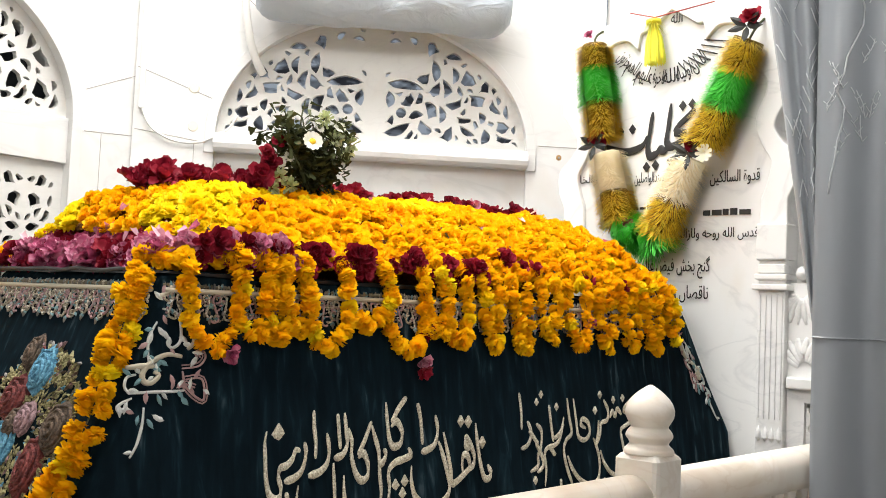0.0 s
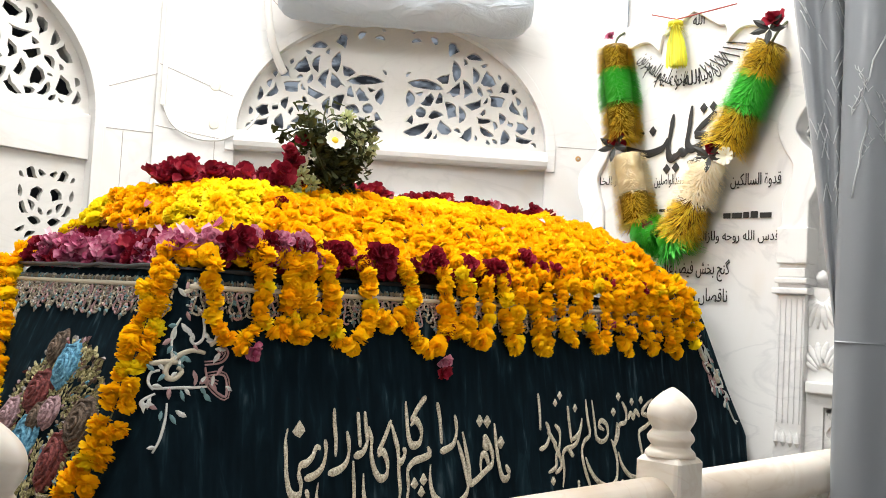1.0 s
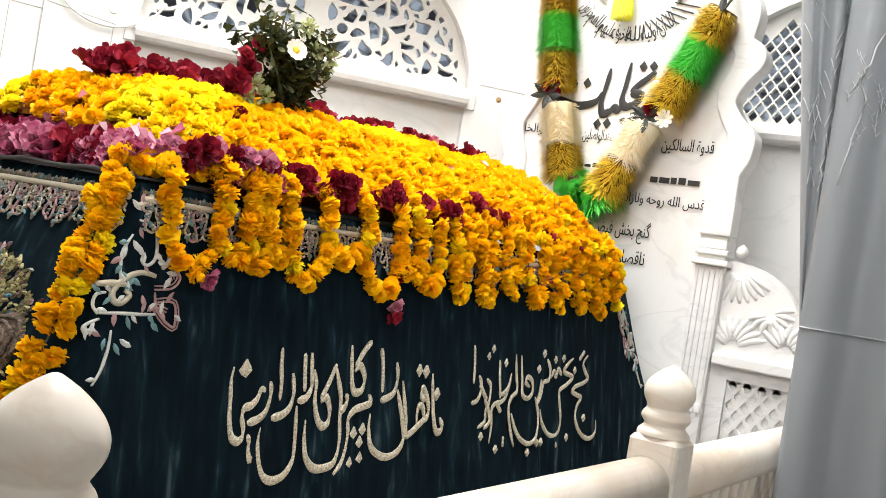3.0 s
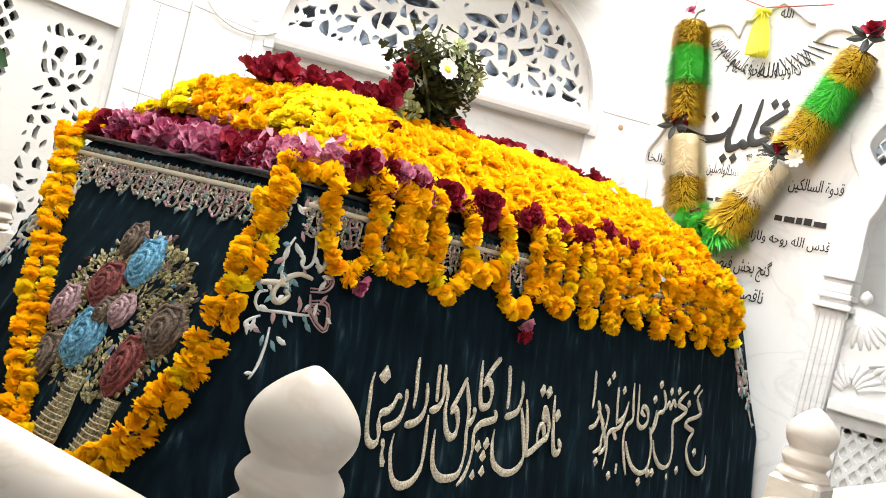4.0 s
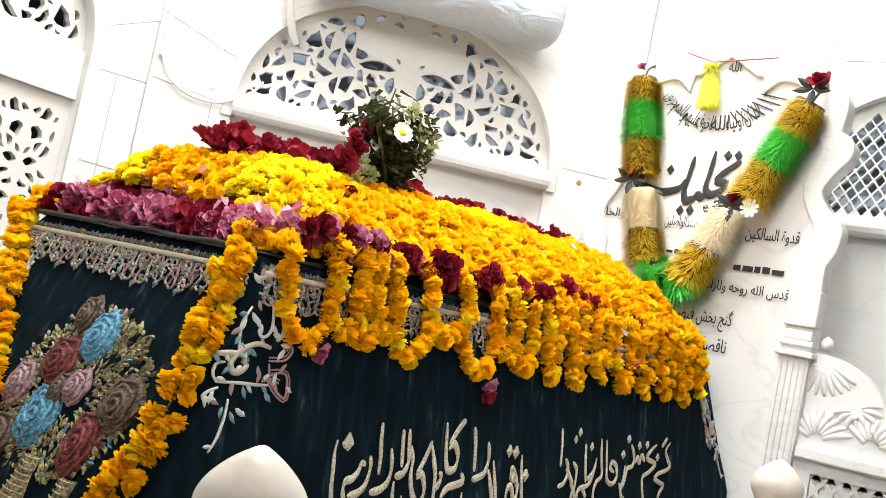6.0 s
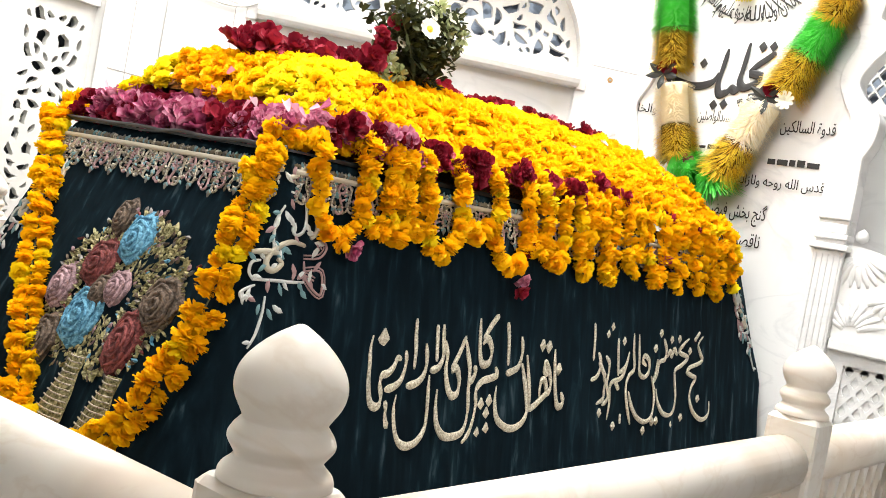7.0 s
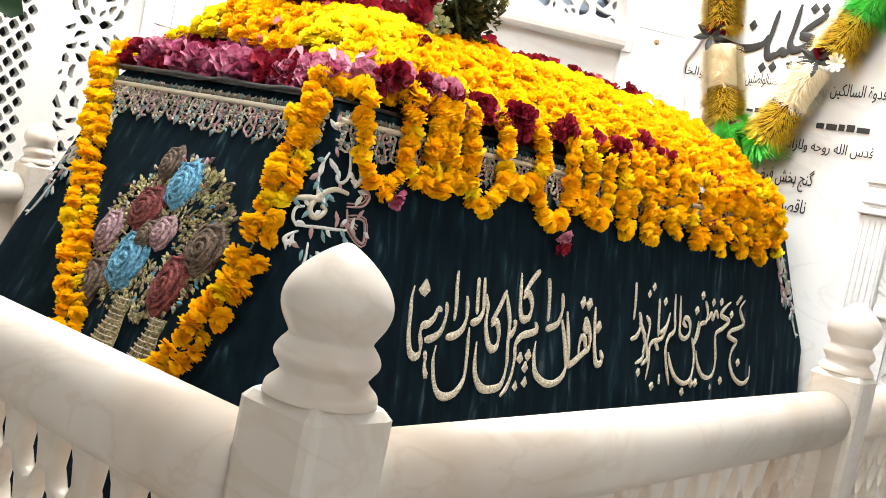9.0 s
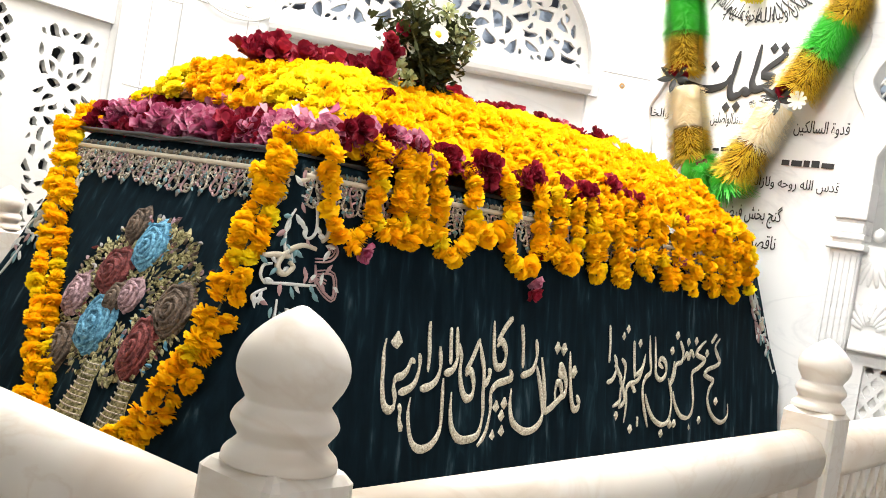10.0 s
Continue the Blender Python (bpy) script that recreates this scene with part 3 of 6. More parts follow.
for r in range(17):
    for c in range(7):
        x, z = 0.105 + 0.062 * c + 0.031 * (r % 2), 0.335 + 0.042 * r
        if x < 0.48:
            holes.append([(x + dx * 0.022, z + dy * 0.030) for dx, dy in ((0, -1), (0.75, -0.4), (0.9, 0.1), (0, 1), (-0.9, 0.1), (-0.75, -0.4))])
me = plate([(0.068, 0.298), (0.502, 0.298), (0.502, 1.032), (0.068, 1.032)], holes, 0.012, 0.003)
me.transform(Matrix(((0, 0, 1, HX + 0.0455), (1, 0, 0, 0), (0, 1, 0, 0), (0, 0, 0, 1))))
part_mesh("lattice", me, M_SLAB, wing, "wavy pierced lattice")
for cy, cz, r0, r1, a0, a1, n in ((0.50, 1.17, 0.03, 0.15, 20, 150, 9), (0.52, 1.50, 0.03, 0.16, 200, 320, 10), (0.28, 1.19, 0.03, 0.13, 30, 160, 8), (0.36, 1.33, 0.02, 0.10, 150, 330, 8)):
    for k in range(n):
        a = radians(a0 + (a1 - a0) * k / (n - 1))
        p = (HX + 0.024, cy + r0 * math.cos(a), cz + r0 * math.sin(a))
        q = (HX + 0.023, cy + r1 * math.cos(a + 0.15), cz + r1 * math.sin(a + 0.15) * 0.9)
        part("carved_petal", tube(spline([p, tuple((u + v) / 2 + (0 if i == 0 else 0.006) for i, (u, v) in enumerate(zip(p, q))), q], 3), 0.013, 6, lambda t: 0.35 + 0.9 * math.sin(math.pi * min(0.95, 0.2 + 0.75 * t))), M_SLAB, wing, smooth=True)


# letters joined by hand for the built-in font: isolated, final, initial, medial forms
FORMS = {"ا": "ﺍﺎ", "ب": "ﺏﺐﺑﺒ", "ة": "ﺓﺔ", "ت": "ﺕﺖﺗﺘ", "ج": "ﺝﺞﺟﺠ", "ح": "ﺡﺢﺣﺤ", "خ": "ﺥﺦﺧﺨ", "د": "ﺩﺪ", "ر": "ﺭﺮ", "ز": "ﺯﺰ", "س": "ﺱﺲﺳﺴ", "ش": "ﺵﺶﺷﺸ",
         "ص": "ﺹﺺﺻﺼ", "ض": "ﺽﺾﺿﻀ", "ع": "ﻉﻊﻋﻌ", "ف": "ﻑﻒﻓﻔ", "ق": "ﻕﻖﻗﻘ", "ک": "ﮎﮏﮐﮑ", "گ": "ﮒﮓﮔﮕ", "ل": "ﻝﻞﻟﻠ", "م": "ﻡﻢﻣﻤ", "ن": "ﻥﻦﻧﻨ", "ں": "ﮞﮟ",
         "ه": "ﻩﻪﻫﻬ", "و": "ﻭﻮ", "ی": "ﯼﯽﯾﯿ", "پ": "ﭖﭗﭘﭙ"}


def shaped(text):
    """Joins cursive letters and turns the line round to read from the right."""
    out = []
    for i, ch in enumerate(text):
        if ch not in FORMS:
            out.append(ch)
            continue
        joins_before = i > 0 and len(FORMS.get(text[i - 1], "")) == 4
        joins_after = len(FORMS[ch]) == 4 and i + 1 < len(text) and text[i + 1] in FORMS
        k = (3 if joins_after else 1) if joins_before else (2 if joins_after else 0)
        out.append(FORMS[ch][k])
    return "".join(reversed(out))


def lettering(text, size, squeeze=1.0):
    cu = bpy.data.curves.new("line", "FONT")
    cu.body, cu.size, cu.extrude, cu.align_x = shaped(text), size, 0.0012, "CENTER"
    ob = bpy.data.objects.new("line", cu)
    scene.collection.objects.link(ob)
    me = bpy.data.meshes.new_from_object(ob.evaluated_get(bpy.context.evaluated_depsgraph_get()))
    bpy.data.objects.remove(ob)
    me.transform(Matrix.Diagonal((squeeze, 1, 1, 1)))
    return me



def nib_into(bm, pts, place, thin, thick, nib, flat, up):
    """A pen stroke whose breadth follows its direction, as from a broad nib."""
    flow = spline([(x, z, 0) for x, z in pts], 8)
    n = len(flow)
    radii = []
    for i in range(n):
        d = (flow[min(i + 1, n - 1)] - flow[max(i - 1, 0)]).normalized()
        k = abs(d.x * math.sin(nib) - d.y * math.cos(nib))
        ends = min(1.0, 0.45 + 5 * min(i, n - 1 - i) / n)
        radii.append((thin + (thick - thin) * k) * ends)
    tube_into(bm, [place(p.x, p.y) for p in flow], 1.0, 8, lambda t: radii[round(t * (n - 1))], flat, up)


ON_STONE = Matrix(((0, 0, -1, HX - 0.0035), (-1, 0, 0, 0), (0, 1, 0, 0), (0, 0, 0, 1)))


def stone_line(text, y, z, width, size, turn=0.0):
    me = lettering(text, size)
    xs = [v.co.x for v in me.vertices]
    have = max(xs) - min(xs)
    k = width / have
    part_mesh("inlaid_line", me, M_INK, headstone, "black inlaid script", m=Matrix.Translation((0, y, z)) @ ON_STONE @ Matrix.Rotation(turn, 4, "Z") @ Matrix.Diagonal((k, 1, 1, 1)))


def stone_bars(y0, y1, z, height, seed):
    """Unreadable script as plain bars."""
    r = random.Random(seed)
    y = y1
    while y > y0 + 0.02:
        w = min(r.uniform(0.025, 0.06), y - y0)
        part("inlaid_bar", boxed(HX - 0.004, HX + 0.0, y - w, y, z, z + height * r.uniform(0.3, 0.55), 0.0), M_INK, headstone)
        y -= w + r.uniform(0.008, 0.014)


stone_line("قدوة السالکین", 0.83, 1.985, 0.24, 0.075)
stone_line("سندالواصلین", 1.27, 2.005, 0.16, 0.07)
stone_line("والخا", 1.62, 2.02, 0.10, 0.06)
stone_bars(0.75, 0.98, 1.835, 0.055, 3)
stone_bars(1.10, 1.36, 1.875, 0.040, 4)
stone_line("قدس الله روحه ولازالت", 0.92, 1.735, 0.42, 0.062)
stone_line("گنج بخش فیض عالم", 1.12, 1.580, 0.36, 0.085)
stone_line("ناقصاں را پیر کامل", 1.13, 1.455, 0.37, 0.085)
for i, (word, a) in enumerate((("الا ان", 33), ("اولیاء", 17), ("الله", 4), ("لاخوف", -10), ("علیهم", -24), ("ولاهم", -37), ("یحزنون", -50))):
    t = radians(a)
    stone_line(word, 1.19 - 0.33 * math.sin(t), 2.835 - 0.36 * math.cos(t), 0.085, 0.10, t)
for k in range(7):
    t = radians(14 + 6.5 * k)
    p = (HX - 0.002, 1.19 - 0.24 * math.sin(t), 2.80 - 0.24 * math.cos(t))
    q = (HX - 0.002, 1.19 - 0.38 * math.sin(t + 0.05), 2.80 - 0.30 * math.cos(t + 0.05))
    part("inlaid_stroke", tube([p, q], 0.0035, 5), M_INK, headstone)
stone_line("الله", 1.145, 2.76, 0.06, 0.08)
TITLE = [[(1.548, 2.195), (1.487, 2.176), (1.418, 2.16), (1.355, 2.167), (1.309, 2.189), (1.289, 2.231)], [(1.26, 2.344), (1.272, 2.257), (1.283, 2.176), (1.269, 2.131), (1.238, 2.137)],
         [(1.262, 2.131), (1.235, 2.142), (1.215, 2.16), (1.196, 2.151), (1.173, 2.168), (1.149, 2.169)], [(1.162, 2.375), (1.172, 2.276), (1.181, 2.204), (1.164, 2.17), (1.135, 2.173), (1.103, 2.192), (1.078, 2.22)],
         [(1.078, 2.22), (1.108, 2.23), (1.143, 2.236)], [(1.143, 2.236), (1.115, 2.268), (1.073, 2.302), (1.034, 2.335)], [(1.017, 2.217), (1.045, 2.198), (1.067, 2.168), (1.081, 2.148)], [(1.173, 2.093), (1.146, 2.107)], [(1.129, 2.122), (1.08, 2.132)]]
for st in TITLE:
    bm = bmesh.new()
    nib_into(bm, st, lambda y, z: Vector((HX - 0.003, y, z)), 0.0080, 0.0215, radians(112), 0.16, (1, 0, 0))
    part("inlaid_stroke", bm, M_INK, headstone)


def diamond(size, thick):
    bm = bmesh.new()
    vs = [bm.verts.new((x * size, 0, z * size)) for x, z in ((0, -1), (0.8, 0), (0, 1), (-0.8, 0))]
    back = [bm.verts.new((v.co.x, thick, v.co.z)) for v in vs]
    mid = bm.verts.new((0, -thick, 0))
    for i in range(4):
        j = (i + 1) % 4
        bm.faces.new((vs[i], vs[j], mid))
        bm.faces.new((vs[j], vs[i], back[i], back[j]))
    return bm


for y, z in ((1.440, 2.265), (1.373, 2.271), (1.288, 2.080), (1.239, 2.086), (1.102, 2.358), (1.052, 2.361)):
    part("inlaid_dot", diamond(0.026, 0.002), M_INK, headstone, m=Matrix.Translation((HX - 0.002, y, z)) @ Matrix.Rotation(radians(-90), 4, "Z"))

# ---- embroidery on the cloth ----
M_GOLD = material("pale_gold_thread", (0.46, 0.40, 0.30), 0.55, 0.25)
join(M_GOLD, ramp(M_GOLD, noise_tex(M_GOLD, 190, 3), [(0.34, (0.38, 0.33, 0.235)), (0.5, (0.60, 0.54, 0.42)), (0.66, (0.80, 0.75, 0.63))]), base(M_GOLD))
bump(M_GOLD, noise_tex(M_GOLD, 170, 2), 1.0, 0.006)
M_SILVER = material("silver_thread", (0.60, 0.61, 0.59), 0.5, 0.15)
bump(M_SILVER, noise_tex(M_SILVER, 260, 2), 0.8, 0.003)
M_BRAID = material("antique_gold_braid", (0.33, 0.28, 0.19), 0.5, 0.35)
join(M_BRAID, ramp(M_BRAID, noise_tex(M_BRAID, 190, 2), [(0.35, (0.18, 0.145, 0.10)), (0.6, (0.54, 0.49, 0.39))]), base(M_BRAID))
bump(M_BRAID, noise_tex(M_BRAID, 260, 2), 0.9, 0.004)
M_CORD = material("pale_gold_cord", (0.50, 0.45, 0.35), 0.5, 0.2)
bump(M_CORD, noise_tex(M_CORD, 240, 2), 0.6, 0.003)
M_PEWTER = material("pewter_thread", (0.19, 0.175, 0.16), 0.5, 0.3)
M_TEAL = material("teal_thread", (0.14, 0.26, 0.28), 0.6)
M_DUSTY = material("dusty_pink_thread", (0.36, 0.22, 0.22), 0.6)
M_BRONZE = material("bronze_thread", (0.20, 0.165, 0.11), 0.55, 0.3)


def wool(name, dark, light):
    m = material(name, light, 0.9)
    join(m, ramp(m, noise_tex(m, 75, 3, (1, 1, 1), 1.0), [(0.38, dark), (0.62, light)]), base(m))
    bump(m, noise_tex(m, 110, 2), 0.9, 0.006)
    return m


M_BLUE = wool("sky_blue_wool", (0.04, 0.16, 0.26), (0.17, 0.42, 0.58))
M_RED = wool("brick_red_wool", (0.08, 0.015, 0.015), (0.25, 0.06, 0.055))
M_BROWN = wool("brown_wool", (0.05, 0.035, 0.025), (0.17, 0.12, 0.085))
M_PINKW = wool("mauve_wool", (0.16, 0.09, 0.10), (0.45, 0.30, 0.32))
M_OLIVE = wool("olive_gold_thread", (0.12, 0.11, 0.04), (0.46, 0.42, 0.22))


WORDS = []
WORDS.append({"rahnuma": [[(1.189, 1.007), (1.181, 0.976), (1.18, 0.932), (1.179, 0.889), (1.186, 0.845), (1.203, 0.828), (1.22, 0.836), (1.224, 0.858), (1.219, 0.885), (1.226, 0.906), (1.247, 0.913), (1.266, 0.928), (1.28, 0.951), (1.294, 0.949)], [(1.312, 0.972), (1.313, 0.939), (1.298, 0.899), (1.272, 0.879), (1.236, 0.87)], [(1.24, 0.844), (1.244, 0.825), (1.243, 0.803), (1.249, 0.781), (1.254, 0.793)]]})
WORDS.append({"ra": [[(1.349, 1.057), (1.347, 1.014), (1.349, 0.969), (1.345, 0.924)], [(1.39, 0.992), (1.394, 0.943), (1.382, 0.907), (1.354, 0.887), (1.317, 0.88)]]})
WORDS.append({"kamilan": [[(1.282, 0.859), (1.274, 0.82), (1.28, 0.77), (1.296, 0.737), (1.326, 0.725), (1.367, 0.736), (1.397, 0.771), (1.404, 0.822), (1.405, 0.874), (1.407, 0.909)], [(1.433, 1.044), (1.433, 1.003), (1.434, 0.945)], [(1.458, 1.046), (1.459, 0.998), (1.46, 0.958), (1.44, 0.929), (1.41, 0.921)], [(1.468, 1.002), (1.477, 0.964), (1.473, 0.923), (1.483, 0.877), (1.503, 0.853), (1.526, 0.863), (1.531, 0.896), (1.518, 0.927), (1.498, 0.916)], [(1.555, 1.017), (1.527, 0.968), (1.497, 0.924)]]})
WORDS.append({"kamil": [[(1.441, 0.872), (1.438, 0.822), (1.446, 0.776), (1.472, 0.747), (1.508, 0.742), (1.553, 0.755), (1.573, 0.807), (1.573, 0.867), (1.575, 0.927), (1.565, 0.969), (1.556, 1.005)], [(1.616, 1.07), (1.616, 1.021), (1.619, 0.966), (1.633, 0.94), (1.661, 0.947), (1.671, 0.981), (1.653, 1.012), (1.631, 0.998)], [(1.699, 1.083), (1.663, 1.049), (1.633, 1.01)]]})
WORDS.append({"pir": [[(1.598, 0.937), (1.6, 0.916), (1.585, 0.895), (1.573, 0.9)], [(1.693, 0.933), (1.7, 0.911), (1.671, 0.901), (1.633, 0.892), (1.608, 0.868), (1.607, 0.825), (1.597, 0.783), (1.578, 0.747), (1.552, 0.723)]]})
WORDS.append({"ra": [[(1.744, 1.064), (1.751, 1.011), (1.751, 0.938)], [(1.815, 1.024), (1.819, 0.977), (1.802, 0.937), (1.772, 0.922), (1.744, 0.916)]]})
WORDS.append({"naqisan": [[(1.7, 0.88), (1.695, 0.833), (1.706, 0.789), (1.74, 0.762), (1.783, 0.755), (1.829, 0.771), (1.852, 0.804), (1.845, 0.855), (1.834, 0.9), (1.82, 0.945)], [(1.844, 0.971), (1.854, 0.913), (1.862, 0.856), (1.864, 0.815), (1.885, 0.818), (1.917, 0.836), (1.946, 0.857), (1.942, 0.889), (1.925, 0.896), (1.915, 0.873), (1.914, 0.842)], [(1.936, 0.847), (1.962, 0.861), (1.971, 0.887), (1.96, 0.924), (1.941, 0.948), (1.937, 0.926), (1.951, 0.909)], [(1.99, 0.992), (1.991, 0.931), (1.997, 0.865), (2.009, 0.821), (2.028, 0.815), (2.041, 0.832), (2.03, 0.858)]]})
WORDS.append({"khuda": [[(2.213, 1.083), (2.215, 1.019), (2.21, 0.96)], [(2.243, 0.987), (2.256, 0.947), (2.234, 0.909), (2.199, 0.897)], [(2.248, 0.956), (2.286, 0.907)]]})
WORDS.append({"nur": [[(2.287, 0.976), (2.309, 0.95), (2.301, 0.902), (2.281, 0.869), (2.275, 0.836), (2.236, 0.819)], [(2.275, 0.91), (2.298, 0.874), (2.303, 0.836), (2.271, 0.814)]]})
WORDS.append({"mazhar": [[(2.364, 1.037), (2.364, 0.989), (2.368, 0.91)], [(2.437, 0.993), (2.424, 0.958), (2.4, 0.915), (2.373, 0.899), (2.335, 0.892), (2.316, 0.871), (2.316, 0.818), (2.303, 0.766)], [(2.374, 0.921), (2.411, 0.941), (2.432, 0.974)], [(2.348, 0.894), (2.371, 0.864)], [(2.389, 0.784), (2.387, 0.75)]]})
WORDS.append({"alam": [[(2.466, 1.058), (2.467, 0.994), (2.472, 0.936), (2.438, 0.912), (2.42, 0.877), (2.429, 0.815), (2.454, 0.746)], [(2.501, 1.055), (2.505, 0.976), (2.509, 0.922), (2.542, 0.907), (2.574, 0.928), (2.572, 0.966), (2.542, 0.981), (2.53, 0.962), (2.555, 0.947)]]})
WORDS.append({"faiz": [[(2.438, 0.858), (2.459, 0.81), (2.496, 0.771), (2.545, 0.752), (2.591, 0.762), (2.612, 0.801), (2.613, 0.858), (2.593, 0.911)], [(2.636, 0.972), (2.623, 0.926), (2.604, 0.889)], [(2.678, 1.045), (2.697, 1.006), (2.686, 0.971), (2.65, 0.961), (2.635, 0.923), (2.608, 0.885)]]})
WORDS.append({"bakhsh": [[(2.627, 0.866), (2.641, 0.821), (2.676, 0.782), (2.72, 0.77), (2.759, 0.787), (2.773, 0.834), (2.764, 0.896), (2.767, 0.933), (2.812, 0.951), (2.86, 0.98), (2.796, 1.0), (2.827, 1.029), (2.868, 1.05)], [(2.705, 0.978), (2.723, 1.002), (2.738, 0.983), (2.755, 1.01), (2.776, 0.987)]]})
WORDS.append({"ganj": [[(2.954, 1.078), (2.913, 1.045)], [(2.98, 1.062), (2.944, 1.031), (2.962, 0.997), (2.979, 0.974), (2.945, 0.958), (2.884, 0.945), (2.86, 0.927), (2.893, 0.914), (2.926, 0.903), (2.895, 0.871), (2.883, 0.831), (2.909, 0.783), (2.958, 0.753), (3.006, 0.749), (3.044, 0.772), (3.046, 0.816)]]})
for group in WORDS:
    for word in group.values():
        for st in word:
            bm = bmesh.new()
            nib_into(bm, st, lambda x, z: on_front(x, z, 0.003), 0.0052, 0.0130 if st[0][0] < 2.13 else 0.0098, radians(78), 0.55, (0, -1, 0))
            part("embroidered_stroke", bm, M_GOLD, tomb, "raised pale gold thread script", True)
DOTS = [(1.227, 0.998), (1.631, 0.827), (1.668, 0.836), (1.656, 0.801), (1.615, 0.747), (1.657, 0.758), (1.924, 1.0), (1.959, 0.997), (2.015, 0.929), (2.298, 1.048), (2.326, 1.073), (2.403, 1.028), (2.66, 1.063), (2.622, 1.008), (2.738, 1.042), (2.797, 1.047), (2.879, 1.004), (2.951, 0.826), (2.819, 0.759), (2.738, 0.735), (2.546, 0.721), (2.345, 0.743), (2.257, 0.789), (2.608, 0.75), (2.637, 0.752)]
for x, z in DOTS:
    part("embroidered_dot", diamond((0.030 if x < 1.3 else 0.021) if x < 2.13 else 0.016, 0.007), M_GOLD, tomb, m=Matrix.Translation(on_front(x, z, 0.004)))


def leaf_into(bm, p, along, normal, length, width):
    """A small padded leaf on the cloth."""
    p, along, normal = Vector(p), Vector(along).normalized(), Vector(normal).normalized()
    side = along.cross(normal)
    prof = ((0.0, 0.0), (0.25, 0.8), (0.55, 1.0), (0.8, 0.6), (1.0, 0.0))
    rows = [(bm.verts.new(p + along * t * length + side * w * width / 2), bm.verts.new(p + along * t * length + normal * (0.003 + 0.004 * w)), bm.verts.new(p + along * t * length - side * w * width / 2)) for t, w in prof]
    for a, b in zip(rows, rows[1:]):
        bm.faces.new((a[0], a[1], b[1], b[0]))
        bm.faces.new((a[1], a[2], b[2], b[1]))


SCROLL = {}
SCROLL["gold"] = [[(0.789, 1.18), (0.834, 1.184), (0.865, 1.183)], [(0.943, 1.207), (0.903, 1.212), (0.862, 1.196), (0.834, 1.169), (0.835, 1.147), (0.856, 1.143), (0.877, 1.16), (0.864, 1.17)], [(0.881, 1.357), (0.909, 1.37), (0.929, 1.389), (0.95, 1.397)], [(0.946, 1.294), (0.974, 1.281), (0.981, 1.248), (0.96, 1.226)]]
SCROLL["silver"] = [[(0.893, 1.328), (0.933, 1.317), (0.943, 1.278), (0.938, 1.244), (0.917, 1.229), (0.903, 1.24), (0.91, 1.256)], [(0.877, 1.294), (0.854, 1.258), (0.849, 1.226), (0.85, 1.194)], [(0.816, 1.163), (0.792, 1.157), (0.785, 1.134), (0.798, 1.116)], [(0.803, 1.106), (0.778, 1.096), (0.764, 1.085), (0.773, 1.074), (0.792, 1.085)], [(0.8, 1.118), (0.857, 1.12), (0.908, 1.12), (0.946, 1.122)], [(0.834, 1.083), (0.83, 1.051), (0.823, 1.024), (0.811, 0.992), (0.793, 0.965)]]
SCROLL["pink"] = [[(0.942, 1.177), (0.99, 1.183), (1.011, 1.206), (0.999, 1.224), (0.982, 1.216), (0.989, 1.2)], [(0.951, 1.149), (0.998, 1.149), (1.001, 1.097), (0.973, 1.108), (0.948, 1.137), (0.977, 1.128)], [(0.943, 1.171), (0.948, 1.126)]]
LEAVES = (('teal', 0.903, 1.184, 2.6), ('teal', 0.884, 1.172, 2.9), ('pink', 0.91, 1.124, 1.2), ('pink', 0.924, 1.129, 0.5), ('pink', 0.918, 1.136, 1.9), ('pink', 0.839, 1.091, 1.5), ('teal', 0.881, 1.086, 1.9), ('teal', 0.936, 1.105, -0.8), ('silver', 0.856, 1.065, -0.6), ('teal', 0.819, 1.065, -1.8), ('teal', 0.841, 1.056, -1.0), ('silver', 0.867, 1.057, -0.4), ('silver', 0.863, 1.268, -1.9), ('silver', 0.878, 1.282, -0.9), ('teal', 0.853, 1.227, -2.2), ('silver', 0.905, 1.34, 0.6), ('pink', 0.894, 1.312, -1.2), ('silver', 0.895, 1.349, 2.4), ('teal', 0.955, 1.32, -1.2), ('teal', 0.959, 1.35, -1.6), ('silver', 0.849, 1.21, -1.0))


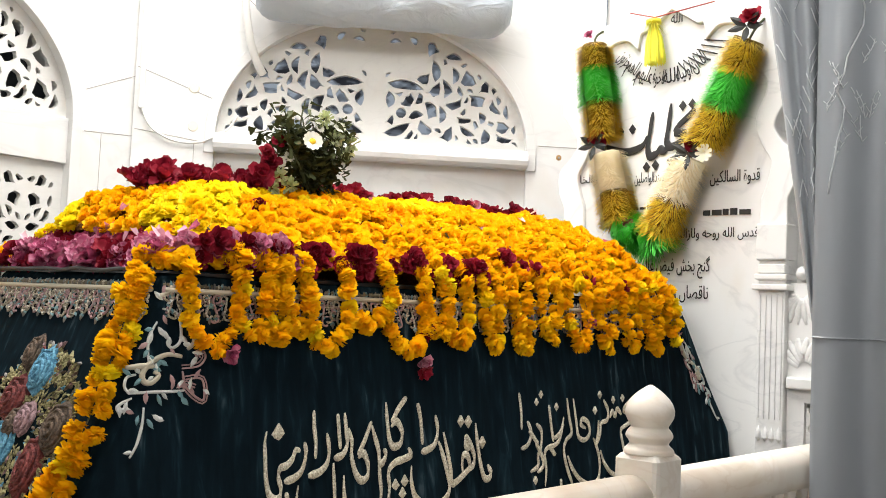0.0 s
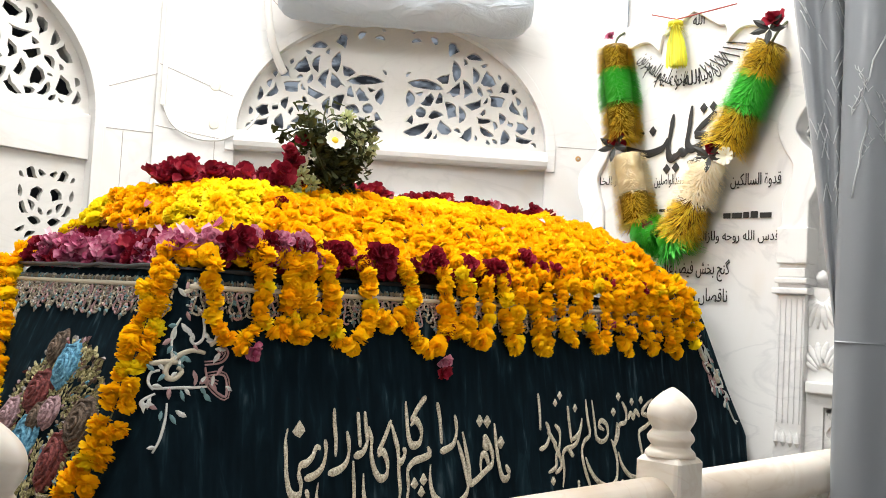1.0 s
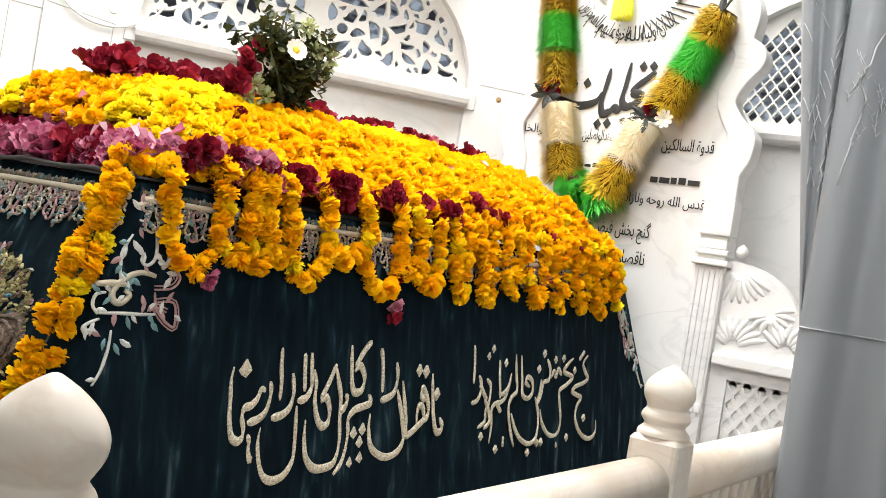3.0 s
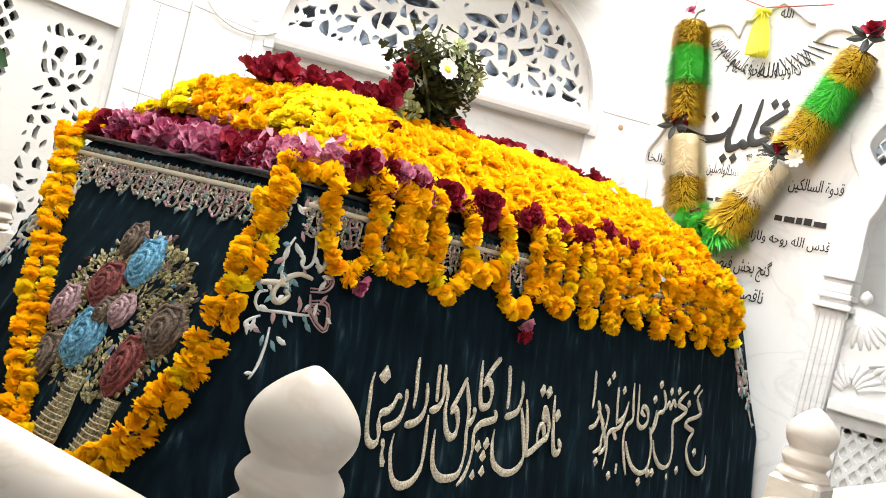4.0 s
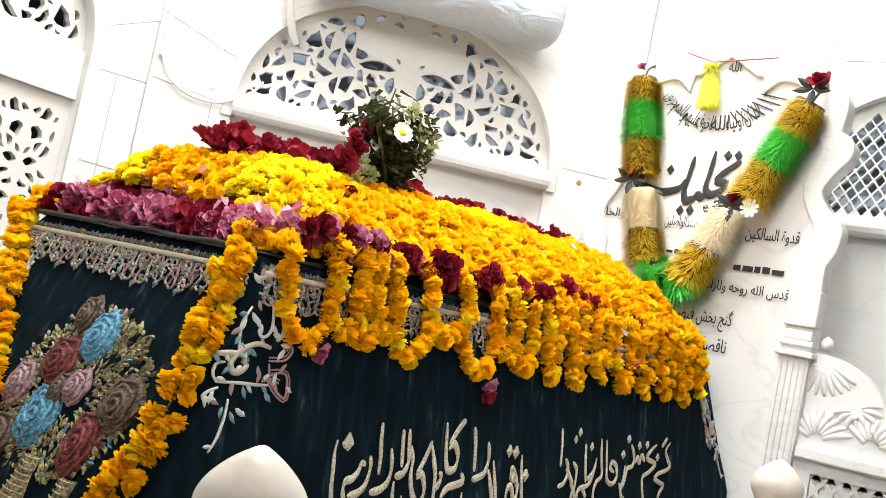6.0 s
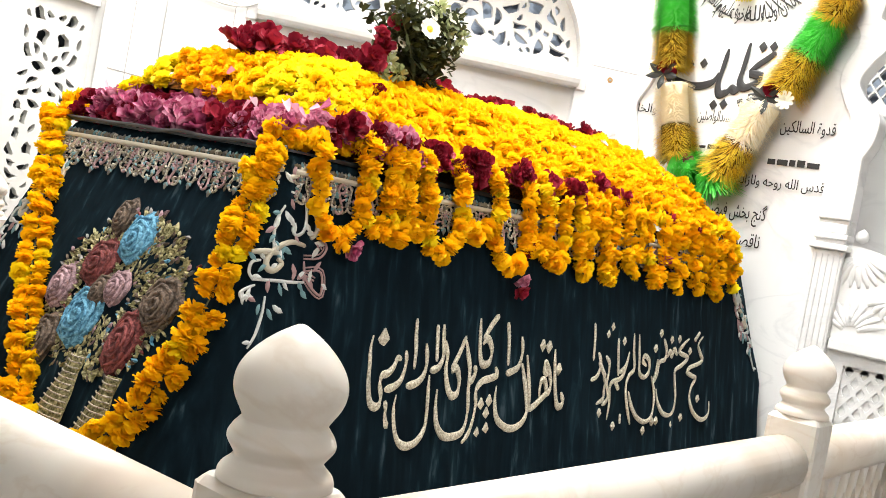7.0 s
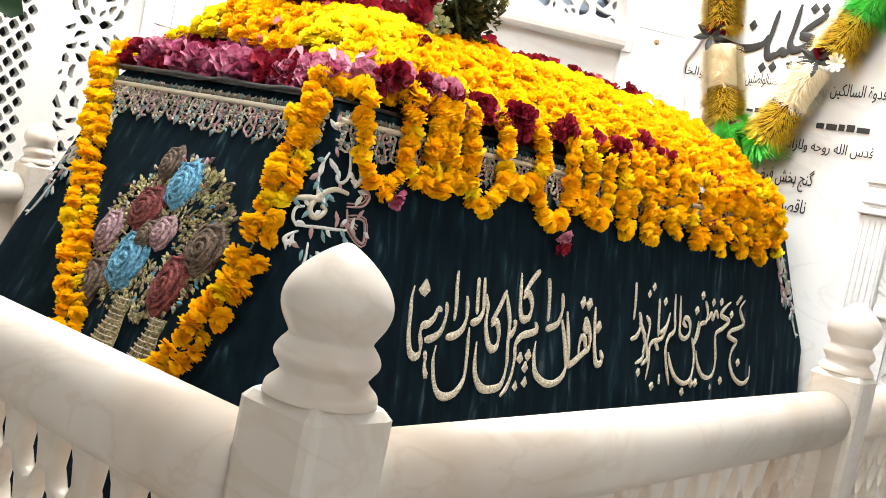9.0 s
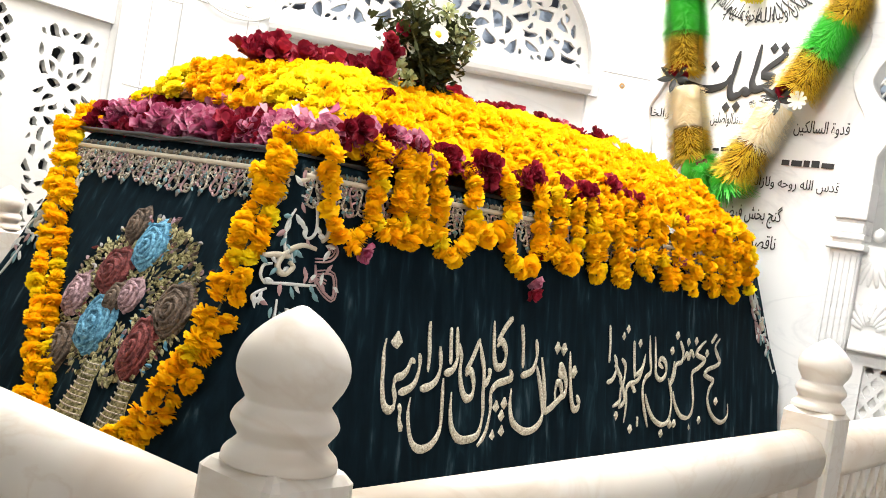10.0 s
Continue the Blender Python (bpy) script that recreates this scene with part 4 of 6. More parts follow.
def scroll(place, normal, mirror=1):
    """A corner scroll of couched threads; place maps its own plane to the cloth."""
    for colour, lines, mat, r in (("gold", SCROLL["gold"], M_CORD, 0.0080), ("silver", SCROLL["silver"], M_SILVER, 0.0043), ("pink", SCROLL["pink"], M_DUSTY, 0.0036)):
        for st in lines:
            bm = bmesh.new()
            tube_into(bm, spline([place(x, z) for x, z in st], 5), r, 7, lambda t: 0.65 + 0.4 * math.sin(math.pi * t), 0.8, normal)
            if colour == "pink" and len(st) > 3:
                # a finer cord runs beside the main thread
                flow = spline([(x, z, 0) for x, z in st], 4)
                beside = []
                for i, p in enumerate(flow):
                    d = (flow[min(i + 1, len(flow) - 1)] - flow[max(i - 1, 0)]).normalized()
                    beside.append(place(p.x - 0.008 * d.y, p.y + 0.008 * d.x))
                tube_into(bm, beside, 0.0022, 5, None, 0.8, normal)
            part("embroidered_scroll", bm, mat, tomb, f"couched {colour} thread scroll", True)
    r = random.Random(12)
    extra = []
    for lines in SCROLL.values():
        for st in lines:
            for (xa, za), (xb, zb) in zip(st, st[1:]):
                if r.random() < 0.75:
                    extra.append((r.choice(("silver", "teal", "silver", "pink")), (xa + xb) / 2, (za + zb) / 2, math.atan2(zb - za, xb - xa) + r.choice((-0.9, 0.9))))
    for colour, x, z, a in LEAVES + tuple(extra):
        bm = bmesh.new()
        p, q = place(x, z), place(x + 0.01 * math.cos(a), z + 0.01 * math.sin(a))
        leaf_into(bm, p, q - p, normal, r.uniform(0.022, 0.036), r.uniform(0.011, 0.016))
        part("embroidered_leaf", bm, {"pink": M_DUSTY, "teal": M_TEAL, "silver": M_SILVER}[colour], tomb, smooth=True)


scroll(lambda x, z: on_front(x, z, 0.004), (0, -1, 0))
scroll(lambda x, z: on_end(0.955 - (x - 0.76) * 0.55, z - 0.02, 0.004), (-1, 0, 0))
scroll(lambda x, z: on_front(3.235 - (x - 0.88) * 0.40 + 0.45 * (1.36 - z), z - 0.03, 0.005), (0, -1, 0))

# bouquet worked on the foot end
def end_at(y, z, out=0.0):
    x0, x1, y0, y1 = cloth_box(z)
    return on_end((y - y0) / (y1 - y0), z, out)


def wool_flower(y, z, ry, rz, mat, label):
    """A padded wool rose with coiled ridges."""
    bm = bmesh.new()
    c = bm.verts.new(end_at(y, z, 0.024))
    rings = []
    for k in range(1, 7):
        f = k / 6
        ring = []
        for i in range(22):
            a = 2 * math.pi * i / 22
            wob = 1 + 0.07 * math.sin(5 * a + k) + 0.05 * noise.noise((y * 30 + math.cos(a) * 2, z * 30 + math.sin(a) * 2, k))
            h = 0.024 * (1 - f * f) + (0.007 if k % 2 else 0.0) * (1 if k < 6 else 0)
            ring.append(bm.verts.new(end_at(y + ry * f * wob * math.cos(a), z + rz * f * wob * math.sin(a), h + 0.001)))
        rings.append(ring)
    for i in range(22):
        bm.faces.new((c, rings[0][i], rings[0][(i + 1) % 22]))
    for a, b in zip(rings, rings[1:]):
        for i in range(22):
            bm.faces.new((a[i], b[i], b[(i + 1) % 22], a[(i + 1) % 22]))
    turns = 4
    n = turns * 18
    coil = []
    for i in range(n + 1):
        f = 0.10 + 0.86 * i / n
        a = 2 * math.pi * turns * i / n
        wob = 1 + 0.09 * math.sin(5 * a + turns * f * 3)
        coil.append(end_at(y + ry * f * wob * math.cos(a), z + rz * f * wob * math.sin(a), 0.024 * (1 - f * f) + 0.005))
    tube_into(bm, coil, 0.0055, 6)
    part("embroidered_flower", bm, mat, tomb, label, True)


for y, z, ry, rz, mat, lab in ((1.398, 1.145, 0.056, 0.066, M_BLUE, "sky blue wool rose"), (1.494, 1.065, 0.062, 0.062, M_RED, "brick red wool rose"), (1.455, 0.935, 0.070, 0.080, M_BLUE, "sky blue wool rose"),
                               (1.255, 0.912, 0.052, 0.080, M_RED, "brick red wool rose"), (1.195, 1.015, 0.068, 0.066, M_BROWN, "brown wool rose"), (1.600, 0.985, 0.045, 0.058, M_PINKW, "mauve wool rose"),
                               (1.375, 1.020, 0.040, 0.045, M_PINKW, "mauve wool rose"), (1.43, 1.00, 0.036, 0.045, M_BROWN, "brown wool rose"), (1.560, 0.852, 0.050, 0.068, M_BROWN, "brown wool rose"), (1.495, 1.188, 0.034, 0.048, M_BROWN, "brown wool bud")):
    wool_flower(y, z, ry * 1.08, rz * 1.06, mat, lab)
rng = random.Random(3)
for mat, count, spread in ((M_OLIVE, 980, 0.98), (M_BROWN, 160, 1.0), (M_BLUE, 40, 1.0), (M_PINKW, 36, 1.06), (M_RED, 22, 1.14), (M_PEWTER, 70, 1.05)):
    bm = bmesh.new()
    for i in range(count):
        a, f = rng.uniform(0, 2 * math.pi), rng.uniform(0.1, 1.0) ** 0.6 * spread
        y, z = 1.39 + 0.255 * f * math.cos(a), 1.005 + 0.20 * f * math.sin(a)
        t = a + rng.uniform(-1.0, 1.0)
        p = end_at(y, z, 0.003)
        q = end_at(y + 0.01 * math.cos(t), z + 0.01 * math.sin(t), 0.003)
        leaf_into(bm, p, q - p, (-1, 0, 0.3), rng.uniform(0.014, 0.030), rng.uniform(0.008, 0.014))
    part("leaf_stitching", bm, mat, tomb)["kind"] = "stuff"
for y, z, tilt in ((1.385, 0.76, 0.02), (1.225, 0.745, -0.04)):
    bm = bmesh.new()
    prof = ((0.030, 0.09), (0.028, 0.05), (0.046, 0.0), (0.058, -0.06), (0.048, -0.11))
    rows = [[bm.verts.new(end_at(y + tilt * (0.09 - dz) + w * k, z + dz, 0.004 + 0.012 * (1 - k * k))) for k in (-1, -0.5, 0, 0.5, 1)] for w, dz in prof]
    for a, b in zip(rows, rows[1:]):
        for k in range(4):
            bm.faces.new((a[k], b[k], b[k + 1], a[k + 1]))
    part("embroidered_vase", bm, M_OLIVE, tomb, "beaded gold vase", True)
    for j in range(15):
        bm = bmesh.new()
        dz = 0.085 - 0.013 * j
        w = 0.029 + 0.030 * min(1, max(0, j - 2) / 8)
        tube_into(bm, [end_at(y + tilt * (0.09 - dz) + w * k, z + dz, 0.008 + 0.012 * (1 - k * k)) for k in (-0.95, -0.5, 0, 0.5, 0.95)], 0.0022, 5)
        part("beading", bm, M_BRAID, tomb)

# border: gold cord with a scalloped upper edge and a hanging scroll fringe
def border(place, length, normal, seed):
    r = random.Random(seed)
    bm = bmesh.new()
    n = max(4, int(length / 0.05))
    tube_into(bm, [place(length * i / n, 1.376, 0.006) for i in range(n + 1)], 0.0075, 8)
    part("gold_cord", bm, M_CORD, tomb, "pale gold cord", True)
    kinds = {"border_scroll": (bmesh.new(), M_BRAID), "border_bead": (bmesh.new(), M_PEWTER), "border_leaf": (bmesh.new(), M_TEAL), "border_petal": (bmesh.new(), M_DUSTY), "border_stitch": (bmesh.new(), M_BRONZE)}

    def stitch(kind, x, z, a, ln, wd):
        p = place(x, z, 0.004)
        leaf_into(kinds[kind][0], p, place(x + 0.01 * math.cos(a), z + 0.01 * math.sin(a), 0.004) - p, normal, ln, wd)

    u, k = 0.012, 0
    while u < length - 0.012:
        # short pointed stitches standing on the cord
        for dx in (-0.009, 0.0, 0.009):
            hue = r.choice(("border_stitch", "border_scroll", "border_bead", "border_leaf"))
            stitch(hue, u + dx + r.uniform(-0.002, 0.002), 1.382, 1.57 + r.uniform(-0.35, 0.35), 0.013 + 0.008 * r.random(), 0.0065)
            stitch("border_stitch", u + dx, 1.386, r.uniform(0.3, 2.8), 0.010, 0.007)
        # hooked cords, blossoms and pendants hanging below it
        s = 1 if k % 2 else -1
        low = 1.372 - r.uniform(0.066, 0.088)
        g = r.uniform(0.9, 1.35)
        pts = [place(u + s * g * x, z + r.uniform(-0.002, 0.002), 0.006) for x, z in ((0.000, 1.348), (0.008, 1.349), (0.011, 1.360), (0.003, 1.367), (-0.006, 1.359), (-0.004, 1.340), (0.004, low + 0.016), (-0.006, low + 0.005), (-0.014, low + 0.010))]
        tube_into(kinds[r.choice(("border_scroll", "border_scroll", "border_petal"))][0], spline(pts, 3), 0.0034, 5)
        for j in range(19):
            z = r.uniform(low + 0.012, 1.370)
            stitch(r.choice(("border_petal", "border_stitch", "border_scroll", "border_bead", "border_leaf")), u + r.uniform(-0.015, 0.015), z, r.uniform(0, 6.28), r.uniform(0.009, 0.016), r.uniform(0.005, 0.008))
        if k % 3 == 1:
            hue = r.choice(("border_leaf", "border_petal"))
            for j in range(5):
                stitch(hue, u + 0.012, 1.340, 1.26 * j + 0.3, 0.011, 0.008)
            for a in (-2.2, -1.57, -0.95):
                stitch("border_leaf" if a != -1.57 else "border_bead", u + 0.006, low + 0.008, a, 0.022 if a == -1.57 else 0.014, 0.009)
        u += 0.027
        k += 1
    for nm, (bm, mat) in kinds.items():
        part(nm, bm, mat, tomb)["kind"] = "stuff"


border(lambda u, z, out: on_end(u / 0.955, z, out), 0.955, (-1, 0, 0.2), 1)
border(lambda u, z, out: on_front(0.90 + u, z, out), 2.36, (0, -1, 0.2), 2)
M_SHEET = material("black_plastic_sheet", (0.02, 0.02, 0.022), 0.4)
sheet = thing("plastic_sheet", "black plastic sheet under the flowers on the tomb", "sheet")
me = plate(rounded_loop(0.872, 3.25, 1.035, 2.012, 0.05, 30), (), 0.006)
for v in me.vertices:
    v.co = skewed(v.co.x, v.co.y, v.co.z + 1.421 + 0.006 * noise.noise((v.co.x * 9, v.co.y * 9, 0)))
part_mesh("membrane", me, M_SHEET, sheet)
part("rolled_hem", tube(spline([skewed(0.868, 1.03 + 0.98 * i / 12, 1.427 + 0.008 * noise.noise((i * 0.9, 2, 0))) for i in range(13)], 3), 0.006, 6), M_SHEET, sheet, smooth=True)

# ---- flowers ----


def petal_material(name, stops, rough=0.6, through=0.25, vary=0.0):
    """Petals: colour varies from bloom to bloom and from petal to petal, with light passing through."""
    m = material(name, stops[0][1], rough)
    info = node(m, "ShaderNodeObjectInfo")
    geo = node(m, "ShaderNodeNewGeometry")
    add = node(m, "ShaderNodeMath")
    add.operation = "MULTIPLY_ADD"
    join(m, info.outputs["Random"], add.inputs[0])
    add.inputs[1].default_value = 0.6 - vary
    half = node(m, "ShaderNodeMath")
    half.operation = "MULTIPLY"
    join(m, geo.outputs["Random Per Island"], half.inputs[0])
    half.inputs[1].default_value = 0.4 + vary
    join(m, half.outputs[0], add.inputs[2])
    fleck = node(m, "ShaderNodeMath")
    fleck.operation = "MULTIPLY_ADD"
    join(m, noise_tex(m, 2.6, 2), fleck.inputs[0])
    fleck.inputs[1].default_value = 0.9
    low = node(m, "ShaderNodeMath")
    low.operation = "SUBTRACT"
    join(m, add.outputs[0], low.inputs[0])
    low.inputs[1].default_value = 0.45
    join(m, low.outputs[0], fleck.inputs[2])
    col = ramp(m, fleck.outputs[0], stops)
    join(m, col, base(m))
    b = m.node_tree.nodes["Principled BSDF"]
    b.inputs["Specular IOR Level"].default_value = 0.1
    tr = node(m, "ShaderNodeBsdfTranslucent")
    join(m, col, tr.inputs["Color"])
    mx = node(m, "ShaderNodeMixShader")
    mx.inputs[0].default_value = through
    join(m, b.outputs[0], mx.inputs[1])
    join(m, tr.outputs[0], mx.inputs[2])
    join(m, mx.outputs[0], m.node_tree.nodes["Material Output"].inputs["Surface"])
    return m


M_MARIGOLD = petal_material("marigold_petals", [(0.0, (0.95, 0.48, 0.003)), (0.4, (0.97, 0.60, 0.005)), (1.0, (0.98, 0.72, 0.010))], 0.6, 0.38, 0.1)
M_LEMON = petal_material("yellow_marigold_petals", [(0.0, (0.95, 0.70, 0.006)), (1.0, (0.97, 0.85, 0.025))], 0.6, 0.38, 0.1)
M_ROSE = petal_material("crimson_rose_petals", [(0.0, (0.08, 0.004, 0.010)), (0.45, (0.26, 0.012, 0.028)), (0.8, (0.45, 0.05, 0.075)), (1.0, (0.58, 0.18, 0.21))], 0.5, 0.2, 0.25)
M_PINK = petal_material("pink_rose_petals", [(0.0, (0.15, 0.008, 0.035)), (0.28, (0.42, 0.08, 0.17)), (0.55, (0.68, 0.32, 0.42)), (1.0, (0.90, 0.70, 0.73))], 0.5, 0.25, 0.3)
M_WHITEP = petal_material("white_petals", [(0.0, (0.70, 0.68, 0.50)), (1.0, (0.80, 0.79, 0.70))], 0.6, 0.2)
M_LEAF = petal_material("dull_green_leaves", [(0.0, (0.022, 0.026, 0.012)), (0.45, (0.075, 0.085, 0.034)), (0.75, (0.22, 0.24, 0.11)), (1.0, (0.46, 0.47, 0.29))], 0.5, 0.15)
M_STALK = material("flower_stalks", (0.07, 0.08, 0.035), 0.7)


LEAFY = ((0.05, 0.35), (0.55, 0.9), (1.0, 1.0))
RUFFLED = ((0.10, 0.45), (0.72, 1.0), (1.0, 0.66))
ROUND = ((0.05, 0.40), (0.45, 0.92), (0.82, 1.0), (1.0, 0.62))


def petal(vs, fs, centre, out, up, length, width, curl, cup, rng, ruffle=0.0, hub=None, rows=LEAFY, point=0.12):
    """One curved petal: rows give its breadth from root to tip, point how far its middle stands out at the tip."""
    side = out.cross(up).normalized()
    k = len(vs)
    for t, w in rows:
        mid = centre + out * (length * t) + up * (curl * t * t * length)
        j = ruffle * length
        for s in (-1, 0, 1):
            lift = cup * abs(s) * w * width + (rng.uniform(-j, j) if t > 0.4 else 0)
            tip = point * length if (t == 1.0 and s == 0) else 0
            vs.append(mid + side * (s * w * width / 2) + up * lift + out * (tip + rng.uniform(-j, j) * 0.6))
    for r in range(len(rows) - 1):
        for c in range(2):
            a = k + r * 3 + c
            fs.append((a, a + 1, a + 4, a + 3))
    if hub is not None:
        fs.append((hub, k, k + 1, k + 2))


def marigold(seed):
    """A double marigold head of ruffled petals, about 1 across."""
    rng = random.Random(seed)
    vs, fs = [Vector((0, 0, 0))], []
    for elev, count, ln, wd in ((-52, 8, 0.44, 0.32), (-30, 10, 0.49, 0.32), (-8, 11, 0.51, 0.31), (14, 11, 0.51, 0.30), (36, 9, 0.50, 0.30), (56, 8, 0.48, 0.28), (74, 5, 0.47, 0.27), (90, 2, 0.47, 0.24)):
        for i in range(count):
            a = 2 * math.pi * (i + rng.uniform(-0.35, 0.35)) / count + elev
            e = radians(elev + rng.uniform(-14, 14))
            out = Vector((math.cos(a) * math.cos(e), math.sin(a) * math.cos(e), math.sin(e)))
            up = Vector((-math.cos(a) * math.sin(e), -math.sin(a) * math.sin(e), math.cos(e)))
            petal(vs, fs, Vector((0, 0, 0.03)), out, up, ln * rng.uniform(0.80, 1.06), wd * rng.uniform(0.9, 1.25), rng.uniform(-0.05, 0.40), rng.uniform(-0.25, 0.40), rng, 0.06, 0, RUFFLED, rng.uniform(-0.02, 0.09))
    return np.array([tuple(v) for v in vs]), np.array(fs, dtype=int)


def rose(seed):
    """A loose garden rose with cupped, crumpled petals, about 1 across."""
    rng = random.Random(seed)
    vs, fs = [Vector((0, 0, -0.12))], []
    for elev, count, ln, wd, curl in ((2, 6, 0.54, 0.50, 0.30), (26, 6, 0.50, 0.48, 0.45), (46, 6, 0.45, 0.42, 0.55), (62, 5, 0.41, 0.34, 0.5), (76, 4, 0.38, 0.26, 0.35), (86, 3, 0.35, 0.18, 0.2)):
        for i in range(count):
            a = 2 * math.pi * (i + rng.uniform(-0.35, 0.35)) / count + elev
            e = radians(elev + rng.uniform(-18, 18))
            out = Vector((math.cos(a) * math.cos(e), math.sin(a) * math.cos(e), math.sin(e)))
            up = Vector((-math.cos(a) * math.sin(e), -math.sin(a) * math.sin(e), math.cos(e)))
            petal(vs, fs, Vector((0, 0, -0.1)), out, up, ln * rng.uniform(0.75, 1.15), wd * rng.uniform(0.75, 1.2), curl * rng.uniform(-0.3, 1.4), 0.40 * rng.uniform(0.3, 1.3), rng, 0.075, 0, ROUND, 0.06)
    return np.array([tuple(v) for v in vs]), np.array(fs, dtype=int)


def mesh_of(name, vs, fs, mat):
    me = bpy.data.meshes.new(name)
    me.from_pydata(vs.tolist(), [], fs.tolist())
    me.materials.append(mat)
    me.polygons.foreach_set("use_smooth", [True] * len(me.polygons))
    return me


HEADS = [marigold(s) for s in range(6)]
BLOOMS = [rose(s + 50) for s in range(6)]
MARI = [mesh_of("marigold", v, f, M_MARIGOLD) for v, f in HEADS]
LEMON = [mesh_of("marigold", v, f, M_LEMON) for v, f in HEADS]
ROSES = [mesh_of("rose", v, f, M_ROSE) for v, f in BLOOMS]
PINKS = [mesh_of("rose", v, f, M_PINK) for v, f in BLOOMS]


def turned(direction, spin):
    return Vector(direction).to_track_quat("Z", "Y").to_matrix().to_4x4() @ Matrix.Rotation(spin, 4, "Z")


def bloom(name, me, p, direction, size, rng, parent=None):
    ob = new(name, me)
    ob.matrix_basis = Matrix.Translation(p) @ turned(direction, rng.uniform(0, 6.28)) @ Matrix.Diagonal((size, size, size * rng.uniform(0.8, 1.0), 1))
    ob.parent = parent
    return ob


def crest(x):
    """Height of the heap's ridge above the cloth along the tomb."""
    return float(np.interp(x, [0.92, 1.0, 1.08, 1.20, 1.5, 2.2, 2.9, 3.06, 3.18, 3.28, 3.36], [0.02, 0.13, 0.215, 0.258, 0.268, 0.290, 0.295, 0.27, 0.20, 0.11, 0.0]))


def heap_at(x, s):
    """Surface of the heap; s runs from -1 at the near edge to 1 at the far one, and below -1 down the near side."""
    if s < -1:
        return on_front(x, 1.43 + 0.5 * (s + 1), 0.016)
    y = 1.49 + 0.465 * s
    bulge = max(0.0, 1 - abs(s) ** (2.1 if s < 0 else 4.0))
    lump = 0.026 * noise.noise((x * 5, y * 5, 0)) + 0.014 * noise.noise((x * 13, y * 13, 4))
    return skewed(x, y, 1.435 + (crest(x + 0.10 * max(0.0, s)) + lump) * bulge)


rng = random.Random(21)
heap = thing("marigold_heap", "long heap of orange and yellow marigold heads covering the tomb", "flower heap")
spots = []
for i in range(60):
    for j in range(30):
        x = 0.90 + (2.50 * (i + 0.5 * (j % 2)) / 60) + rng.uniform(-0.014, 0.014)
        s = -1.06 + 1.88 * j / 29 + rng.uniform(-0.025, 0.025)
        near_edge = s < -0.94
        if near_edge and x < 2.62 + rng.uniform(-0.15, 0.15):
            continue
        if s < -1 and (x > 3.18 - 0.1 * (s + 1) or s < -1.33 + 0.10 * noise.noise((x * 9, 3, 1))):
            continue
        if s >= -1 and (x > 3.20 + 0.14 * (s + 1) or crest(x + 0.10 * max(0.0, s)) < 0.03):
            continue
        if x < 0.985 - 0.05 * max(0.0, s) and s < 0.9:
            continue
        spots.append((x, s))
# filler under the heads, coloured dark so the gaps between them look shaded
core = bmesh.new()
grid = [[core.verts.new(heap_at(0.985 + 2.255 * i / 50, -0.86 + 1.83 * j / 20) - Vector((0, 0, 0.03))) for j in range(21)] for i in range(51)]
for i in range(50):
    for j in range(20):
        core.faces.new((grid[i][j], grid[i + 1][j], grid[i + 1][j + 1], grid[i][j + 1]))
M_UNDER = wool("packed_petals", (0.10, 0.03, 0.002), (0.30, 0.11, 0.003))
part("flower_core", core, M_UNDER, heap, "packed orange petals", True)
near = sorted(range(len(spots)), key=lambda k: spots[k][1] + 0.15 * spots[k][0])
single = set(near[:290])
joined = {id(M_MARIGOLD): ([], [], M_MARIGOLD, 0), id(M_LEMON): ([], [], M_LEMON, 0)}
counts = {k: 0 for k in joined}
for k, (x, s) in enumerate(spots):
    p = heap_at(x, s) + Vector((0, 0, rng.uniform(-0.008, 0.016)))
    n = (heap_at(x, s + 0.03) - heap_at(x, s - 0.03)).cross(heap_at(x + 0.02, s) - heap_at(x - 0.02, s))
    n = -n if (n.y > 0 if s < -1 else n.z < 0) else n
    n = n.normalized() + Vector((rng.uniform(-0.6, 0.6), rng.uniform(-0.6, 0.6), rng.uniform(-0.2, 0.5)))
    lemon = noise.noise((x * 2.3 + 7, s * 2.2, 2)) + 0.30 * (1.5 - x) > rng.uniform(0.0, 0.35)
    size = rng.uniform(0.048, 0.064)
    if k in single:
        bloom("marigold", rng.choice(LEMON if lemon else MARI), p, n, size, rng, heap)
        continue
    v, f = HEADS[rng.randrange(6)]
    key = id(M_LEMON if lemon else M_MARIGOLD)
    m = np.array(Matrix.Translation(p) @ turned(n, rng.uniform(0, 6.28)) @ Matrix.Diagonal((size, size, size * 0.9, 1)))
    joined[key][0].append(v @ m[:3, :3].T + m[:3, 3])
    joined[key][1].append(f + counts[key])
    counts[key] += len(v)
for key, (vs, fs, mat, _) in joined.items():
    if vs:
        part_mesh("marigold_rest", mesh_of("marigold_rest", np.concatenate(vs), np.concatenate(fs), mat), None, heap)["kind"] = "stuff"


